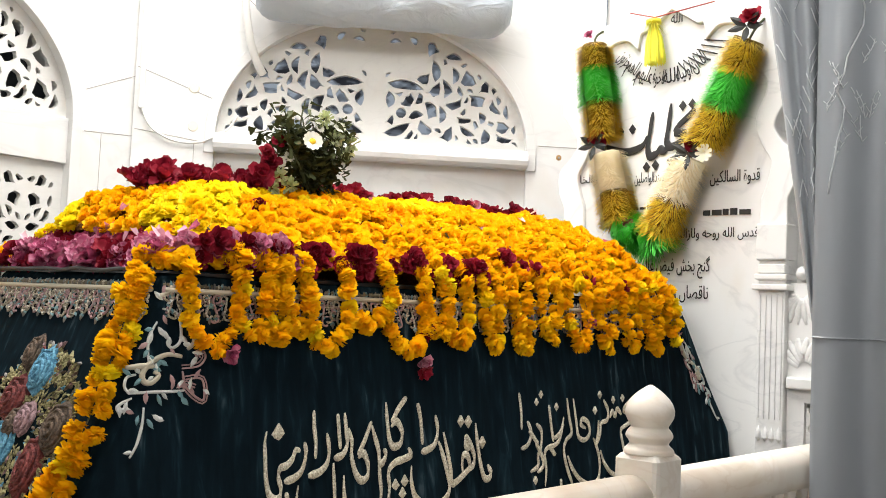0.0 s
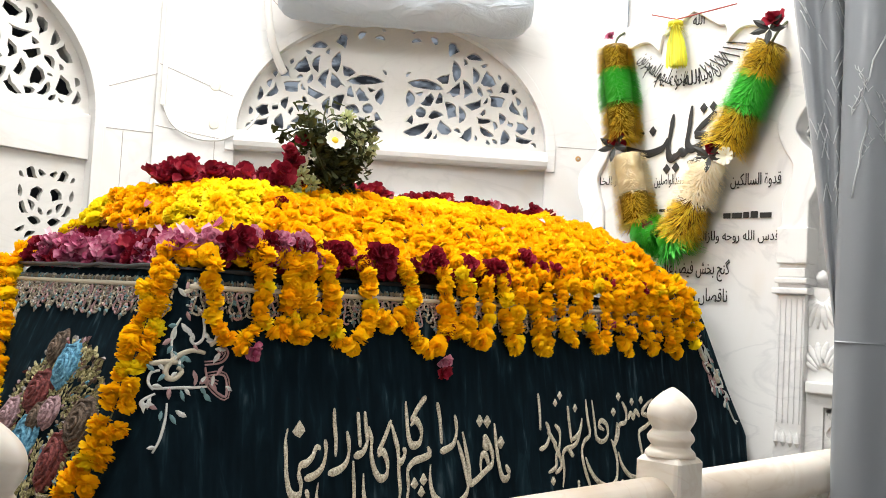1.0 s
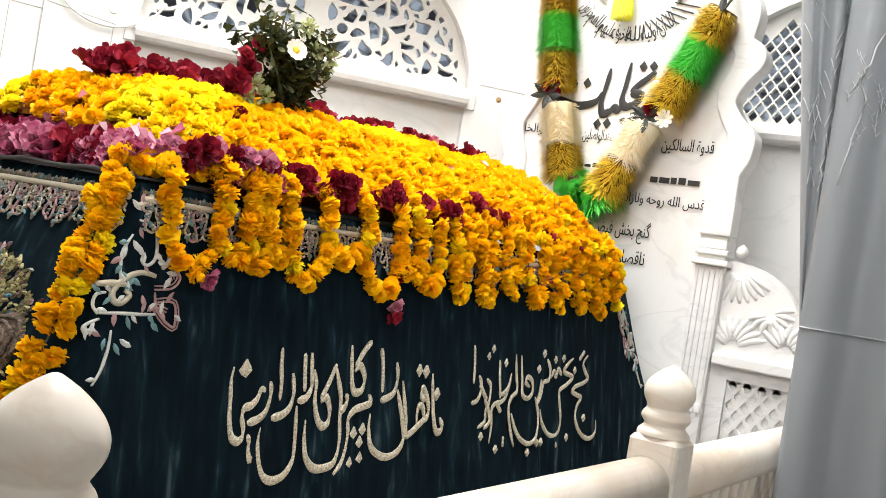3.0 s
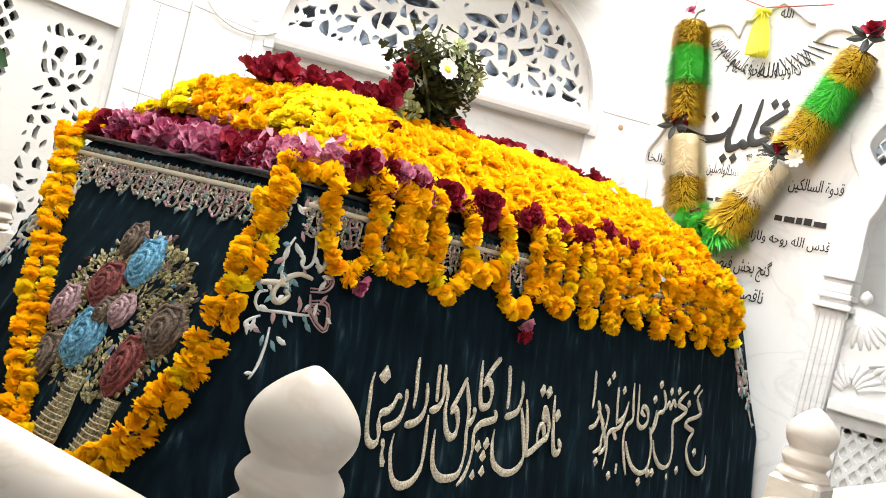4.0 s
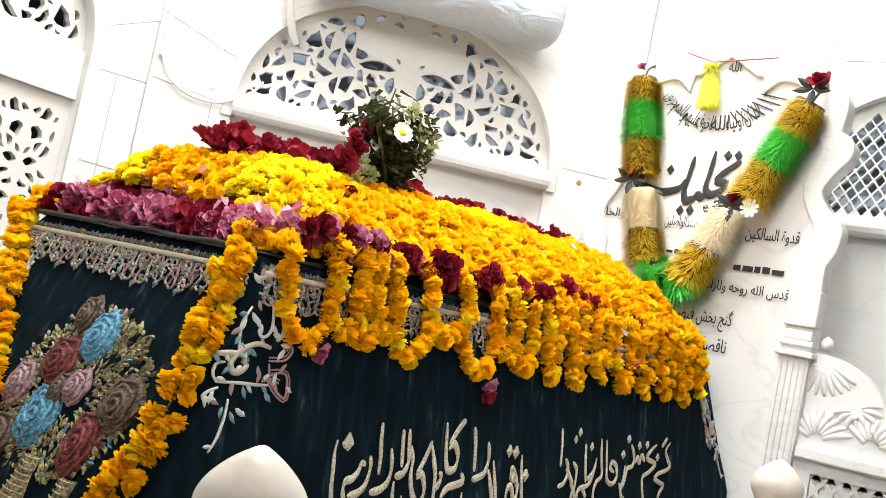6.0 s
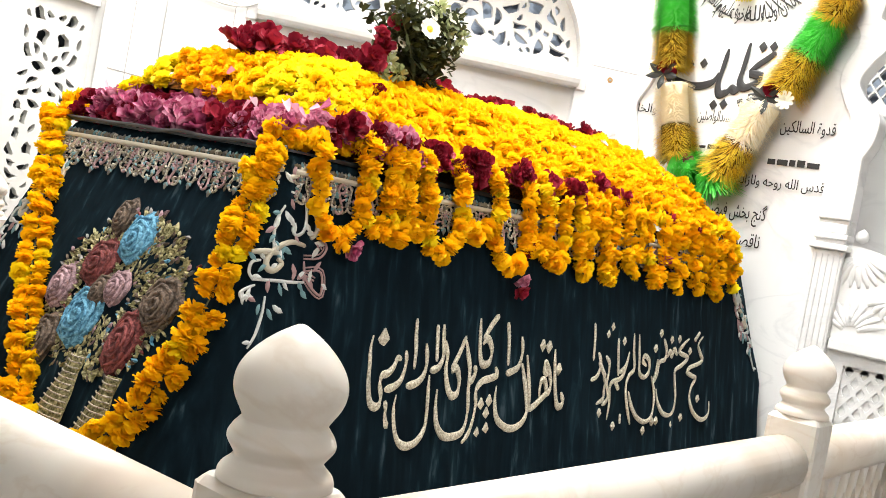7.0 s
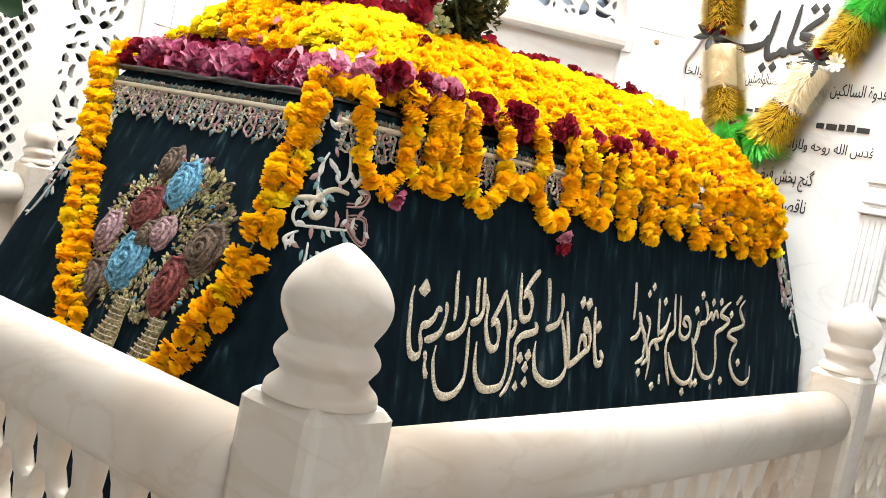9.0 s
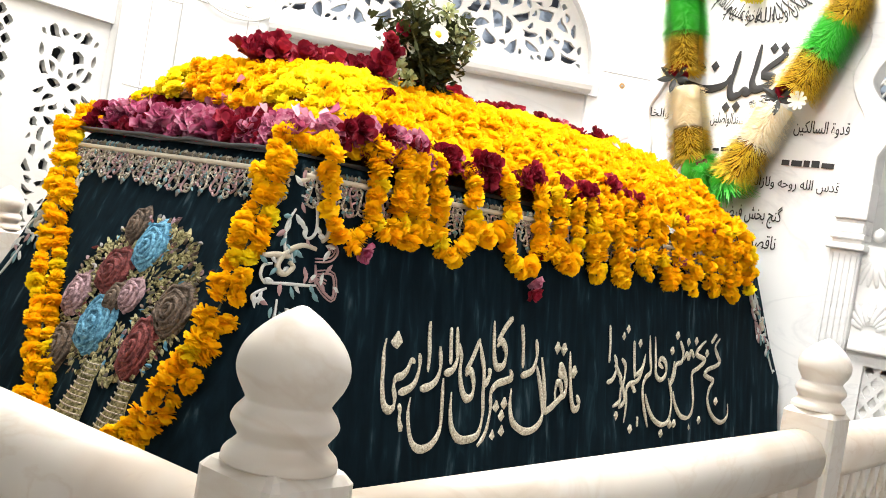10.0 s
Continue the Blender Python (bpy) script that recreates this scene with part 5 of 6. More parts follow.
def strand(points, label, group, gap=0.036, size=0.054, double=0.0, seed=0):
    """A string of marigold heads along a line, each head a part."""
    r = random.Random(seed)
    ob = thing("marigold_garland", label, "garland", group)
    line = spline(points, 12)
    part("thread", tube(line[::3] + [line[-1]], 0.0025, 5), M_STALK, ob)
    run, last = 0.0, line[0]
    for p in line[1:]:
        run += (p - last).length
        if run >= gap:
            run = 0.0
            d = (p - last).normalized()
            for k in ((-1, 1) if double else (0,)):
                q = p + d.cross(Vector((-0.6, -0.6, 0.3))).normalized() * (k * double) + Vector((r.uniform(-1, 1), r.uniform(-1, 1), r.uniform(-1, 1))) * 0.009
                face = d * r.choice((-1, 1)) + Vector((r.uniform(-0.5, 0.3), r.uniform(-0.9, 0.1), r.uniform(-0.4, 0.4)))
                bloom("marigold", r.choice(MARI if r.random() < 0.92 else LEMON), q, face, size * r.uniform(0.82, 1.18), r, ob)
        last = p
    return ob


LOOPS = [(0.957, 1.110, 1.228), (1.185, 1.262, 1.252), (1.315, 1.470, 1.222), (1.627, 1.790, 1.222), (1.865, 1.972, 1.244), (2.045, 2.125, 1.236), (2.195, 2.267, 1.218), (2.340, 2.415, 1.250),
         (1.100, 1.200, 1.262), (1.255, 1.325, 1.272), (1.478, 1.618, 1.285), (1.780, 1.875, 1.272), (2.490, 2.600, 1.226), (2.675, 2.745, 1.232), (2.815, 2.897, 1.226), (2.965, 3.056, 1.232), (3.115, 3.185, 1.268)]
rl = random.Random(4)
for i, (xa, xb, zb) in enumerate(LOOPS):
    w = [rl.uniform(-0.010, 0.010) for _ in range(6)]
    high = -0.80 + rl.uniform(0.0, 0.22)

    def over(x, k):
        return heap_at(x, k) + Vector((0, -0.016, 0.020))

    pts = [over(xa - 0.02, high), over(xa - 0.01, -0.90), skewed(xa, 1.008, 1.462), on_front(xa + w[0], 1.40, 0.034), on_front(xa + 0.010 + w[1], 1.31, 0.032), on_front(xa + 0.2 * (xb - xa) + w[2], zb + 0.035, 0.032), on_front((xa + xb) / 2, zb, 0.034),
           on_front(xb - 0.2 * (xb - xa) + w[3], zb + 0.045, 0.032), on_front(xb - 0.008 + w[4], 1.32, 0.034), on_front(xb + w[5], 1.40, 0.034), skewed(xb, 1.008, 1.462), over(xb - 0.01, -0.90), over(xb - 0.02, high + rl.uniform(-0.05, 0.12))]
    strand(pts, "looped string of orange marigolds hanging over the cloth's border", "hanging garlands", 0.031, 0.056 if i < 6 else 0.054, 0, i)
pts = [skewed(0.97, 1.09, 1.475)]
for y, z in ((1.062, 1.437), (1.040, 1.300), (1.016, 1.135), (1.014, 0.99), (1.035, 0.87), (1.100, 0.745), (1.24, 0.66), (1.38, 0.65), (1.49, 0.715), (1.635, 0.895), (1.765, 1.055), (1.90, 1.255), (2.03, 1.44)):
    pts.append(end_at(y, z, 0.034))
pts.append(skewed(0.98, 2.0, 1.48))
strand(pts, "thick double string of orange marigolds looped over the tomb's foot end", "hanging garlands", 0.028, 0.056, 0.019, 77)


def rose_at(p, direction, pink, size, r):
    ob = bloom("rose", r.choice(PINKS if pink else ROSES), p, direction, size, r)
    return tagged(ob, "loose pink rose with open petals on the tomb" if pink else "dark crimson rose bloom lying on the tomb", "rose", "roses on the tomb")


rng = random.Random(5)
# crimson row along the far side of the ridge
for i in range(96):
    x = 1.10 + 2.20 * i / 95 + rng.uniform(-0.015, 0.015)
    big = x < 1.62
    p = heap_at(min(x, 3.1), rng.uniform(0.16, 0.36) if big else rng.uniform(0.18, 0.30))
    p.x += 1.03 * max(0.0, x - 3.1)
    p.z += rng.uniform(0.02, 0.085) if big else rng.uniform(0.03, 0.065)
    if x > 3.1:
        p.z -= 0.3 * (x - 3.1)
    rose_at(p, (rng.uniform(-0.6, 0.4), rng.uniform(-1.4, 0.0), 1), rng.random() < 0.05, rng.uniform(0.075, 0.100) if big else rng.uniform(0.060, 0.082), rng)
for i in range(30):
    x = 1.12 + 0.48 * rng.random()
    p = heap_at(x, 0.08 + 0.2 * rng.random()) + Vector((0, 0, rng.uniform(0.02, 0.06)))
    rose_at(p, (rng.uniform(-0.6, 0.4), rng.uniform(-1.4, -0.2), 1), False, rng.uniform(0.075, 0.098), rng)
# pink and crimson pile on the foot end
for i in range(90):
    y = 1.06 + 0.90 * i / 89
    x = 0.90 + 0.10 * rng.random()
    p = skewed(x, y, 1.446 + 0.48 * (x - 0.90) + rng.uniform(0, 0.035))
    rose_at(p, (rng.uniform(-1.2, 0.0), rng.uniform(-0.7, 0.2), 0.9), noise.noise((y * 5, 1, 3)) + rng.uniform(-0.3, 0.3) > -0.22, rng.uniform(0.066, 0.092), rng)
for i in range(24):
    rose_at(skewed(0.895 + 0.03 * rng.random(), 1.10 + 0.88 * i / 23, 1.438 + 0.01 * rng.random()), (-1, rng.uniform(-0.7, 0.2), 0.6), rng.random() < 0.6, rng.uniform(0.058, 0.075), rng)
# roses tucked between the strings along the near edge
for i in range(74):
    x = 0.98 + (0.62 * rng.random() if i < 32 else 1.1 * rng.random() if i < 60 else 2.1 * rng.random())
    p = skewed(x, 1.015 + 0.05 * rng.random(), 1.455 + 0.065 * rng.random())
    rose_at(p, (rng.uniform(-0.5, 0.3), -1, rng.uniform(0.0, 0.8)), x < 1.3 and rng.random() < 0.5, rng.uniform(0.055, 0.075), rng)
for x, s, lift, size in ((2.22, -0.86, 0.03, 0.085), (2.29, -0.90, 0.02, 0.07), (1.30, -0.55, 0.02, 0.05)):
    rose_at(heap_at(x, s) + Vector((0, -0.02, lift)), (-0.3, -1, 0.7), False, size, rng)
for x, z, pink in ((1.745, 1.165, False), (1.745, 1.195, True), (1.065, 1.215, True), (1.77, 1.28, False), (2.6, 1.33, True)):
    ob = bloom("rose", rng.choice(PINKS if pink else ROSES), on_front(x, z, 0.04), (0, -1, -0.6), 0.055, rng)
    tagged(ob, "crimson rose tied at the foot of a marigold string" if not pink else "pink rosebud tied into a marigold string", "rose", "roses on the tomb")
# loose petals scattered over the heap and behind the railing
vs, fs = [], []
for i in range(200):
    if i < 14:
        p = heap_at(rng.uniform(1.0, 3.2), rng.uniform(-0.9, 0.3)) + Vector((0, 0, 0.03))
    else:
        p = Vector((rng.uniform(0.12, 0.55), rng.uniform(0.1, 2.4), 0.01)) if i < 170 else Vector((rng.uniform(0.5, 3.0), rng.uniform(0.1, 0.7), 0.01))
    a = rng.uniform(0, 6.28)
    petal(vs, fs, p, Vector((math.cos(a), math.sin(a), 0.2)).normalized(), Vector((0, 0, 1)), 0.03, 0.028, 0.3, 0.3, rng, 0.1)
for i in range(34):
    x, y = rng.uniform(0.90, 1.06), rng.uniform(1.03, 1.95)
    a = rng.uniform(0, 6.28)
    petal(vs, fs, skewed(x, y, 1.475 + 0.45 * (x - 0.88) + rng.uniform(-0.01, 0.02)), Vector((math.cos(a), math.sin(a), rng.uniform(-0.5, 0.8))).normalized(), Vector((-0.3, -0.2, 1)), rng.uniform(0.022, 0.034), rng.uniform(0.018, 0.030), 0.4, 0.35, rng, 0.12)
ob = part_mesh("rose_petals", mesh_of("rose_petals", np.array([tuple(v) for v in vs]), np.array(fs), M_PINK), None)
tagged(ob, "loose pink and crimson petals scattered on flowers and floor", "petals", kind="stuff")

# bouquet stuck in the heap
bouquet = thing("bouquet", "wilting bouquet with white daisies and dark leaves stuck in the heap", "bouquet")
root = skewed(1.685, 1.42, 1.705)
rng = random.Random(9)
tips = []
stems = bmesh.new()
for i in range(38):
    tip = root + Vector((rng.uniform(-0.22, 0.06), rng.uniform(-0.07, 0.08), rng.uniform(0.14, 0.31)))
    tip.z -= 0.5 * max(0, -(tip.x - root.x) - 0.16)
    mid = root.lerp(tip, 0.5) + Vector((rng.uniform(-0.02, 0.02), rng.uniform(-0.02, 0.02), 0.0))
    tube_into(stems, spline([root + Vector((rng.uniform(-0.012, 0.012), rng.uniform(-0.012, 0.012), -0.04)), mid, tip], 4), 0.0028, 5)
    tips.append((mid, tip))
tube_into(stems, spline([root + Vector((-0.09, 0, 0.15)), root + Vector((-0.10, 0, 0.26)), root + Vector((-0.085, 0, 0.34))], 3), 0.003, 5)
part("stem", stems, M_STALK, bouquet)
vs, fs = [], []
for mid, tip in tips:
    for j in range(34):
        p = mid.lerp(tip, rng.uniform(-0.55, 1.1)) + Vector((rng.uniform(-1, 1), rng.uniform(-1, 1), rng.uniform(-1, 1))) * 0.028
        a, e = rng.uniform(0, 6.28), rng.uniform(-0.9, 0.9)
        out = Vector((math.cos(a) * math.cos(e), math.sin(a) * math.cos(e), math.sin(e)))
        petal(vs, fs, p, out, Vector((0.1, 0.1, 1)).cross(out).cross(out) * -1, rng.uniform(0.025, 0.045), rng.uniform(0.014, 0.024), rng.uniform(-0.4, 0.3), 0.25, rng, 0.06)
part_mesh("foliage", mesh_of("foliage", np.array([tuple(v) for v in vs]), np.array(fs), M_LEAF), None, bouquet, "dull green drying leaves")["kind"] = "stuff"


def daisy(p, direction, size, heart):
    vs, fs = [], []
    for i in range(12):
        a = 2 * math.pi * i / 12
        petal(vs, fs, Vector((0, 0, 0)), Vector((math.cos(a), math.sin(a), 0.1)).normalized(), Vector((0, 0, 1)), 0.5, 0.24, 0.1, 0.1, rng, 0.04)
    m = Matrix.Translation(p) @ turned(direction, rng.uniform(0, 6)) @ Matrix.Scale(size, 4)
    f = part_mesh("daisy", mesh_of("daisy", np.array([tuple(v) for v in vs]), np.array(fs), M_WHITEP), None, bouquet, "white daisy", m=m)
    part("heart", lathe([(0.19, 0), (0.17, 0.06), (0.09, 0.11), (0.01, 0.12)], 12), heart, f, "yellow centre", True)


M_FLORET = petal_material("pale_green_florets", [(0.0, (0.22, 0.26, 0.10)), (0.5, (0.45, 0.50, 0.24)), (1.0, (0.66, 0.68, 0.44))], 0.6, 0.2)
for k, (dx, dz) in enumerate(((0.05, 0.25), (0.02, 0.22), (0.08, 0.21), (-0.03, 0.28), (-0.20, 0.06), (-0.17, 0.03), (-0.23, 0.02), (0.06, 0.17))):
    vs, fs = [], []
    for i in range(46):
        d = Vector((rng.gauss(0, 1), rng.gauss(0, 1), rng.gauss(0, 1))).normalized()
        petal(vs, fs, d * 0.008, d, d.orthogonal().normalized(), rng.uniform(0.014, 0.026), 0.009, 0.2, 0.2, rng, 0.05)
    part_mesh("floret", mesh_of("floret", np.array([tuple(v) for v in vs]), np.array(fs), M_FLORET), None, bouquet, "pale green floret cluster", m=Matrix.Translation(root + Vector((dx, -0.05 + rng.uniform(-0.02, 0.02), dz))))
M_HEART = material("daisy_yellow", (0.85, 0.52, 0.02), 0.8)
daisy(root + Vector((-0.125, -0.10, 0.185)), (-0.4, -1, 0.35), 0.065, M_HEART)
for dx, dz in ((-0.20, 0.11), (-0.165, 0.13), (-0.05, 0.25), (0.03, 0.26)):
    daisy(root + Vector((dx, -0.05 + rng.uniform(-0.02, 0.03), dz)), (rng.uniform(-0.6, 0.3), -1, rng.uniform(0, 0.6)), 0.040, M_LEAF)
for dx, dz, sz in ((-0.245, 0.10, 0.075), (-0.275, 0.06, 0.085), (-0.30, 0.02, 0.085), (-0.21, 0.185, 0.05), (-0.26, 0.13, 0.06)):
    bloom("rose", rng.choice(ROSES), root + Vector((dx, -0.03, dz)), (-0.5, -1, 0.5), sz, rng, bouquet)

# ---- tinsel garland on the headstone ----


def fur(name, hues, rough, metal):
    m = material(name, hues[0], rough, metal)
    geo = node(m, "ShaderNodeNewGeometry")
    join(m, ramp(m, geo.outputs["Random Per Island"], [(0.0, hues[0]), (0.5, hues[1]), (1.0, hues[2])]), base(m))
    return m


M_TGOLD = fur("gold_tinsel", ((0.42, 0.25, 0.012), (0.86, 0.58, 0.03), (1.0, 0.86, 0.12)), 0.3, 0.25)
# brown core of the gold brushes, darkened to put shade between threads
M_TCORE = material("brown_tinsel_core", (0.16, 0.09, 0.01), 0.6)
M_TGREEN = fur("green_tinsel", ((0.02, 0.36, 0.02), (0.06, 0.62, 0.05), (0.20, 0.78, 0.16)), 0.45, 0.0)
M_TCREAM = fur("cream_tinsel", ((0.90, 0.76, 0.48), (0.95, 0.86, 0.63), (0.96, 0.92, 0.80)), 0.5, 0.0)
M_TYELLOW = fur("yellow_tassel", ((0.55, 0.50, 0.02), (0.78, 0.68, 0.02), (0.50, 0.66, 0.08)), 0.5, 0.0)


def tinsel(parent, a, b, r0, r1, mat, seed, count=1500, flare=0.5):
    """A brush of tinsel: threads stand out all round a core from a to b."""
    r = random.Random(seed)
    a, b = Vector(a), Vector(b)
    d = (b - a).normalized()
    s = d.cross(Vector((1, 0, 0))).normalized()
    t = d.cross(s)
    vs, fs = [], []
    for i in range(count):
        u = r.random()
        ang = r.uniform(0, 6.283)
        rad = s * math.cos(ang) + t * math.sin(ang)
        base_p = a.lerp(b, u) + rad * 0.012
        ln = (r0 + (r1 - r0) * u) * r.uniform(0.8, 1.08)
        tip = base_p + rad * ln + d * ln * flare * r.uniform(0.3, 1.0)
        mid = base_p.lerp(tip, 0.55) - d * ln * 0.08
        w = rad.cross(d) * (0.0023 if mat is M_TGOLD else 0.0017)
        k = len(vs)
        vs += [base_p - w, base_p + w, mid + w, mid - w, tip + w * 0.5, tip - w * 0.5]
        fs += [(k, k + 1, k + 2, k + 3), (k + 3, k + 2, k + 4, k + 5)]
    body = tube([a.lerp(b, 0.04), a.lerp(b, 0.5), b.lerp(a, 0.02)], 0.72 * (r0 + r1) / 2, 18)
    keep = part_mesh("tinsel_section", mesh_of("tinsel_section", np.array([tuple(v) for v in vs]), np.array(fs), mat), None, parent, mat.name.replace("_", " "))
    part("core", body, M_TCORE if mat is M_TGOLD else mat, keep, smooth=True)


garland = thing("tinsel_garland", "gold, green and cream tinsel garland hung on the headstone", "garland", m=BEHIND)
GX = HX - 0.085
line_l = (((1.556, 2.70), (1.546, 2.585), M_TGOLD, 0.075), ((1.546, 2.585), (1.515, 2.413), M_TGREEN, 0.085), ((1.515, 2.413), (1.490, 2.235), M_TGOLD, 0.082), ((1.464, 2.15), (1.416, 1.96), M_TCREAM, 0.082), ((1.416, 1.96), (1.380, 1.82), M_TGOLD, 0.085))
line_r = (((0.735, 2.60), (0.79, 2.475), M_TGOLD, 0.085), ((0.79, 2.475), (0.855, 2.325), M_TGREEN, 0.092), ((0.855, 2.325), (0.930, 2.165), M_TGOLD, 0.095), ((1.005, 2.095), (1.085, 1.915), M_TCREAM, 0.092), ((1.085, 1.915), (1.155, 1.76), M_TGOLD, 0.092))
for i, (p, q, mat, r) in enumerate(line_l + line_r):
    tinsel(garland, (GX, *p), (GX, *q), r * 1.05, r * 1.16, mat, i, 2400 if mat is M_TGOLD else 2800, 0.35 if mat is M_TCREAM else 0.55)
tinsel(garland, (GX, 1.38, 1.785), (GX, 1.28, 1.75), 0.085, 0.10, M_TGREEN, 30, 1100, 0.9)
tinsel(garland, (GX, 1.20, 1.755), (GX, 1.18, 1.715), 0.08, 0.12, M_TGREEN, 31, 800, 1.0)
tinsel(garland, (GX - 0.06, 1.19, 1.79), (GX - 0.06, 1.185, 1.77), 0.03, 0.045, M_TYELLOW, 32, 160, 1.2)
part("cord", tube(spline([(HX - 0.02, 1.55, 2.78), (GX, 1.556, 2.70), (GX, 1.515, 2.41), (GX, 1.464, 2.15), (GX, 1.38, 1.82), (GX, 1.28, 1.75), (GX, 1.155, 1.76), (GX, 1.005, 2.095), (GX, 0.855, 2.325), (GX, 0.735, 2.60), (HX - 0.02, 0.70, 2.70)], 5), 0.006, 6), M_STALK, garland)
for y, z, sz in ((1.485, 2.215, 0.085), (0.965, 2.140, 0.085), (0.700, 2.675, 0.10), (1.555, 2.735, 0.05), (1.30, 1.80, 0.05)):
    bloom("artificial_rose", rng.choice(ROSES if sz != 0.05 else PINKS), (GX - 0.05, y, z), (-1, -0.2, -0.3 if z < 2.5 else 0.8), sz, rng, garland)
M_DARKLEAF = material("dark_fabric_leaf", (0.02, 0.022, 0.02), 0.6)
for y, z in ((1.495, 2.180), (0.985, 2.10), (0.72, 2.64)):
    for k in range(5):
        bm = bmesh.new()
        a = radians(-20 + 72 * k)
        leaf_into(bm, (GX - 0.06, y, z), (-0.2, math.cos(a), 0.5 * math.sin(a)), (-1, 0, 0.2), 0.085, 0.035)
        part("fabric_leaf", bm, M_DARKLEAF, garland)
for y, z in ((0.885, 2.09),):
    vs, fs = [], []
    for i in range(9):
        a = 2 * math.pi * i / 9
        petal(vs, fs, Vector((GX - 0.09, y, z)), Vector((-0.3, math.cos(a), math.sin(a))).normalized(), Vector((-1, 0, 0)), 0.04, 0.017, 0.1, 0.1, rng, 0.05)
    part_mesh("fabric_daisy", mesh_of("fabric_daisy", np.array([tuple(v) for v in vs]), np.array(fs), M_WHITEP), None, garland, "white fabric daisy")
tassel = thing("tassel", "yellow thread tassel hung from a red-tipped bar on the headstone", "tassel", m=BEHIND)
M_BAR = material("red_rod", (0.30, 0.05, 0.04), 0.5)
part("bar", tube([(HX - 0.05, 1.375, 2.835), (HX - 0.05, 1.237, 2.79), (HX - 0.05, 0.927, 2.812)], 0.0035, 6), M_BAR, tassel, "thin rod with red ends")
tinsel(tassel, (HX - 0.06, 1.237, 2.775), (HX - 0.06, 1.236, 2.755), 0.05, 0.05, M_TYELLOW, 50, 60, 1.2)
vs, fs = [], []
for i in range(420):
    a, r = rng.uniform(0, 6.283), rng.random() ** 0.5
    top = Vector((HX - 0.06 + 0.012 * math.cos(a), 1.237 + 0.014 * math.sin(a) * r, 2.765))
    tip = Vector((HX - 0.06 + 0.035 * r * math.cos(a), 1.222 + 0.055 * r * math.sin(a), 2.565 + rng.uniform(-0.012, 0.03)))
    mid = top.lerp(tip, 0.5) + Vector((0, 0.010 * r * math.sin(a), 0))
    k, w = len(vs), Vector((0, 0.0018, 0))
    vs += [top - w, top + w, mid + w, mid - w, tip + w, tip - w]
    fs += [(k, k + 1, k + 2, k + 3), (k + 3, k + 2, k + 4, k + 5)]
part_mesh("threads", mesh_of("threads", np.array([tuple(v) for v in vs]), np.array(fs), M_TYELLOW), None, tassel)

# ---- curtain ----
M_CURTAIN = material("grey_satin", (0.26, 0.278, 0.30), 0.38, Sheen_Weight=0.2)
bump(M_CURTAIN, noise_tex(M_CURTAIN, 400, 2, (1, 1, 0.15)), 0.1, 0.001)
M_LACE = material("grey_embroidery", (0.50, 0.52, 0.54), 0.45)
CUR = Matrix.Translation((2.347, -0.084, 0)) @ Matrix.Rotation(radians(-67), 4, "Z")
curtain = thing("curtain", "grey satin curtain with embroidered branches hanging beside the railing", "curtain", m=CUR)


def sheet_of(f, nu, nv):
    bm = bmesh.new()
    g = [[bm.verts.new(f(i / nu, j / nv)) for j in range(nv + 1)] for i in range(nu + 1)]
    for i in range(nu):
        for j in range(nv):
            bm.faces.new((g[i][j], g[i + 1][j], g[i + 1][j + 1], g[i][j + 1]))
    return bm


def light_fold(u, v):
    z = 0.05 + 3.9 * v
    x = 1.25 * u
    y = 0.048 * math.sin(2 * math.pi * (x / 0.23) + 0.4 * math.sin(z * 1.3)) * min(1, 0.35 + u * 6) + 0.012 * noise.noise((x * 6, z * 1.5, 0)) - 0.03
    return (x + 0.004 * noise.noise((z * 3, 1, 0)), -y * 0.9, z)


def dark_fold(u, v):
    z = 1.22 + 2.73 * v
    wide = 0.165 * min(1.0, max(0.0, (z - 1.25) / 1.12)) + 0.004 + 0.05 * max(0.0, z - 2.4)
    x = 0.02 - wide * (1 - u)
    y = 0.045 + 0.022 * math.cos(2 * math.pi * u * 2.0 + 0.5 * z) * min(1, (z - 1.2))
    return (x, y, z)


for nm, bm in (("front_fold", sheet_of(light_fold, 90, 40)), ("side_fold", sheet_of(dark_fold, 24, 40))):
    ob = part(nm, bm, M_CURTAIN, curtain, smooth=True)
    sol = ob.modifiers.new("thickness", "SOLIDIFY")
    sol.thickness = 0.003
part("seam", tube([Vector(light_fold(i / 40, (1.325 - 0.05) / 3.9)) + Vector((0, -0.004, 0)) for i in range(41)], 0.0035, 5), M_CURTAIN, curtain)
rng = random.Random(31)


def twig(bm, f, u, z, du, dz, n, r, wide, off, z0, span):
    pts = []
    for i in range(n):
        pts.append(Vector(f(min(1, max(0, u / wide)), (z - z0) / span)) + Vector((0, off, 0)))
        u += du + rng.uniform(-0.45, 0.45) * abs(dz)
        z += dz
    if len(pts) > 1:
        tube_into(bm, pts, r, 5)


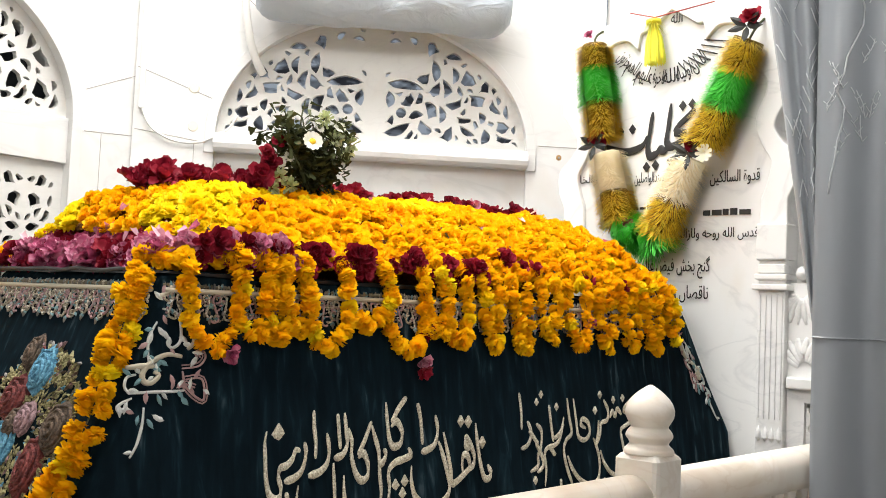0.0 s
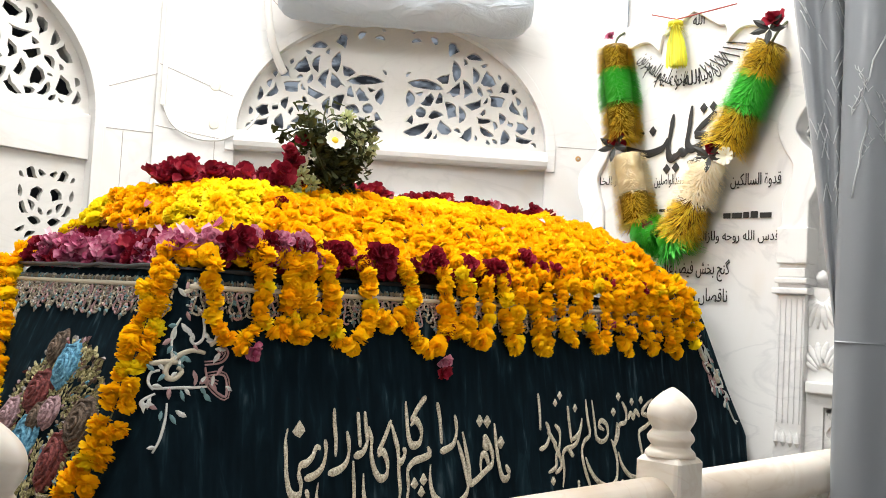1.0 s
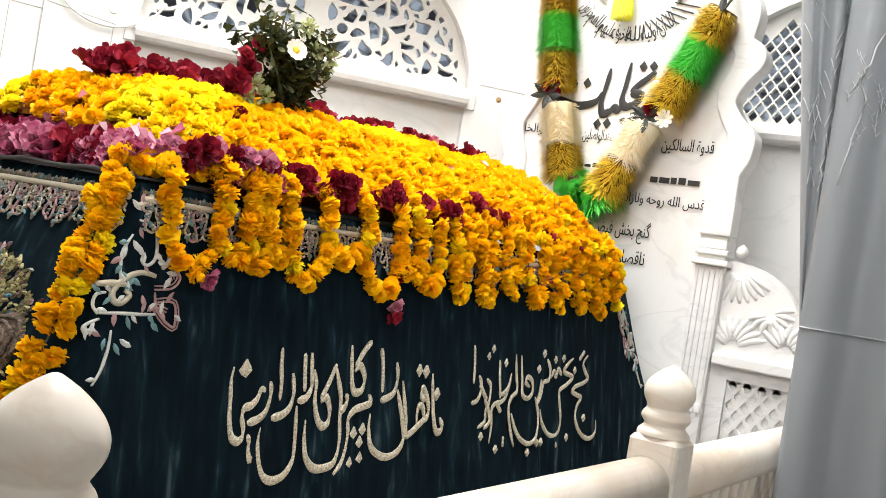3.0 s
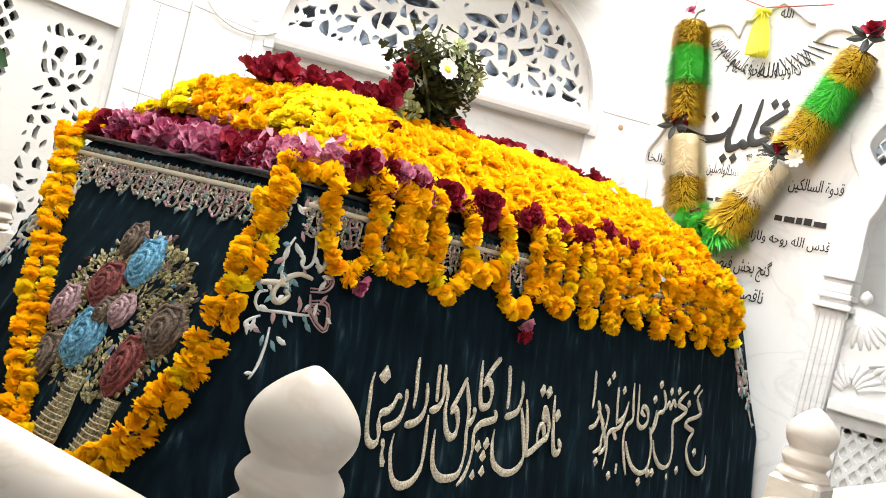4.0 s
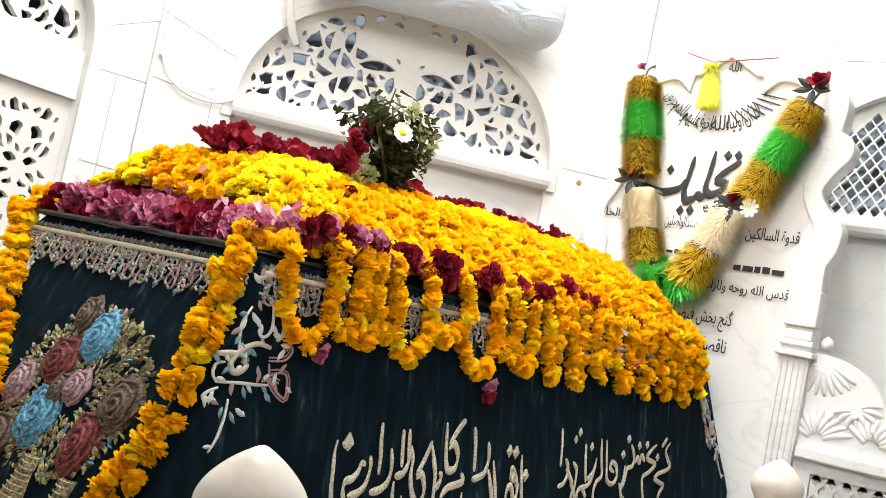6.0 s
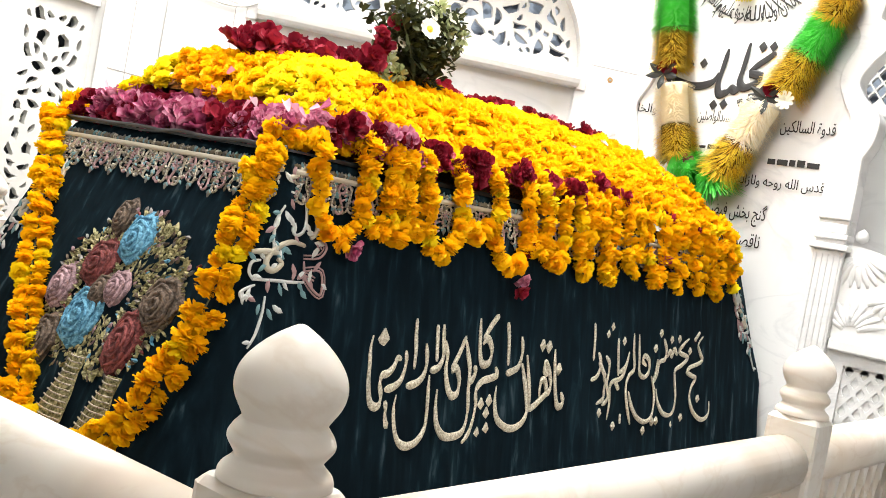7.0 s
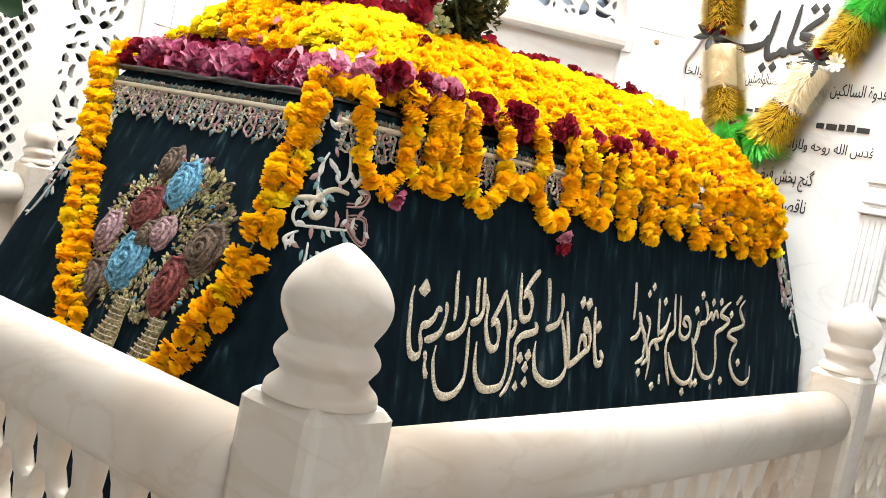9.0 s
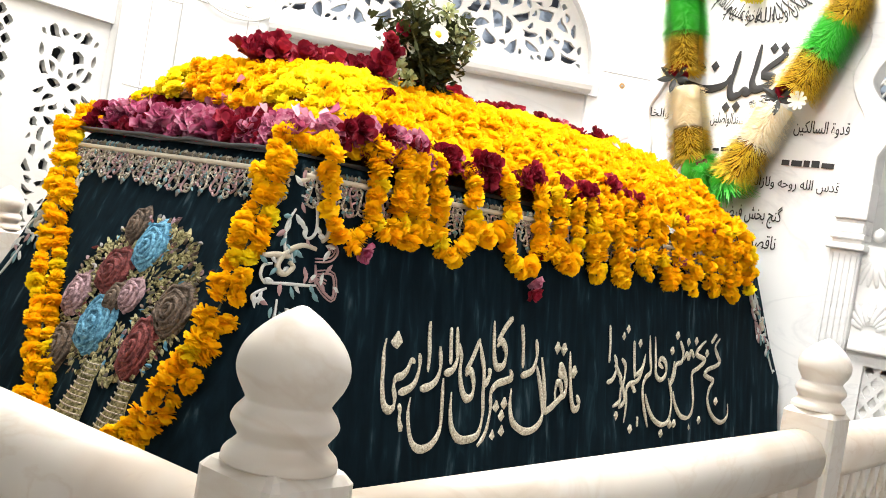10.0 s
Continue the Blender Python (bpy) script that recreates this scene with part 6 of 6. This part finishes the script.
for i in range(120):
    bm = bmesh.new()
    u, z = (rng.uniform(0.02, 0.62) if i < 95 else rng.uniform(0.6, 1.15)), rng.uniform(1.84, 3.1)
    side = rng.choice((-1, 1))
    twig(bm, light_fold, u, z, side * 0.004, 0.011, 8, 0.0016, 1.25, -0.004, 0.05, 3.9)
    for k in range(6):
        twig(bm, light_fold, u + side * 0.006 * k, z + 0.013 * k, (-1 if k % 2 else 1) * 0.004, 0.006, 4, 0.0013, 1.25, -0.004, 0.05, 3.9)
    part("embroidered_branch", bm, M_LACE, curtain, "tone-on-tone embroidered branch", True)
for i in range(6):
    bm = bmesh.new()
    twig(bm, light_fold, 0.035 + 0.19 * i, 1.74, 0.0004, 0.05, 30, 0.0028, 1.25, -0.005, 0.05, 3.9)
    part("embroidered_stem", bm, M_LACE, curtain, smooth=True)
for i in range(70):
    bm = bmesh.new()
    u, z = rng.uniform(0.1, 0.95), rng.uniform(1.70, 3.1)
    twig(bm, dark_fold, u, z, rng.choice((-1, 1)) * 0.03, 0.011, 6, 0.0015, 1.0, -0.004, 1.22, 2.73)
    part("embroidered_branch", bm, M_LACE, curtain, "tone-on-tone embroidered branch", True)

# ---- potted plant beside the railing ----
plant = thing("potted_plant", "broad-leaved green plant in a pot beside the railing", "plant", m=pose(-0.33, 0.34, 0))
part("pot", lathe([(0.11, 0), (0.13, 0.02), (0.17, 0.28), (0.18, 0.30), (0.165, 0.30), (0.15, 0.27)], 24), M_PVC, plant, smooth=True)
M_BROAD = petal_material("broad_green_leaves", [(0.0, (0.012, 0.032, 0.014)), (0.6, (0.03, 0.075, 0.03)), (1.0, (0.13, 0.24, 0.11))], 0.35, 0.2)
rng = random.Random(12)
for i in range(7):
    a = 2 * math.pi * i / 7
    tip = Vector((0.055 * math.cos(a), 0.05 * math.sin(a), 1.45 + 0.035 * (i % 3)))
    part("stalk", tube(spline([(0, 0, 0.25), (0.01 * math.cos(a), 0.02 * math.sin(a), 0.9), tuple(tip)], 5), 0.004, 6), M_STALK, plant)
    for j in range(3):
        vs, fs = [], []
        b = a + rng.uniform(-1.2, 1.2)
        out = Vector((math.cos(b), 0.6 * math.sin(b) - 0.2, rng.uniform(-0.9, 0.1))).normalized()
        up = Vector((-0.3, -0.8, 0.6))
        up = (up - out * up.dot(out)).normalized()
        petal(vs, fs, tip - Vector((0, 0, 0.035 * j)), out, up, rng.uniform(0.055, 0.078), rng.uniform(0.024, 0.034), -0.25, 0.2, rng, 0.03)
        part_mesh("leaf", mesh_of("leaf", np.array([tuple(v) for v in vs]), np.array(fs), M_BROAD), None, plant, smooth=True)
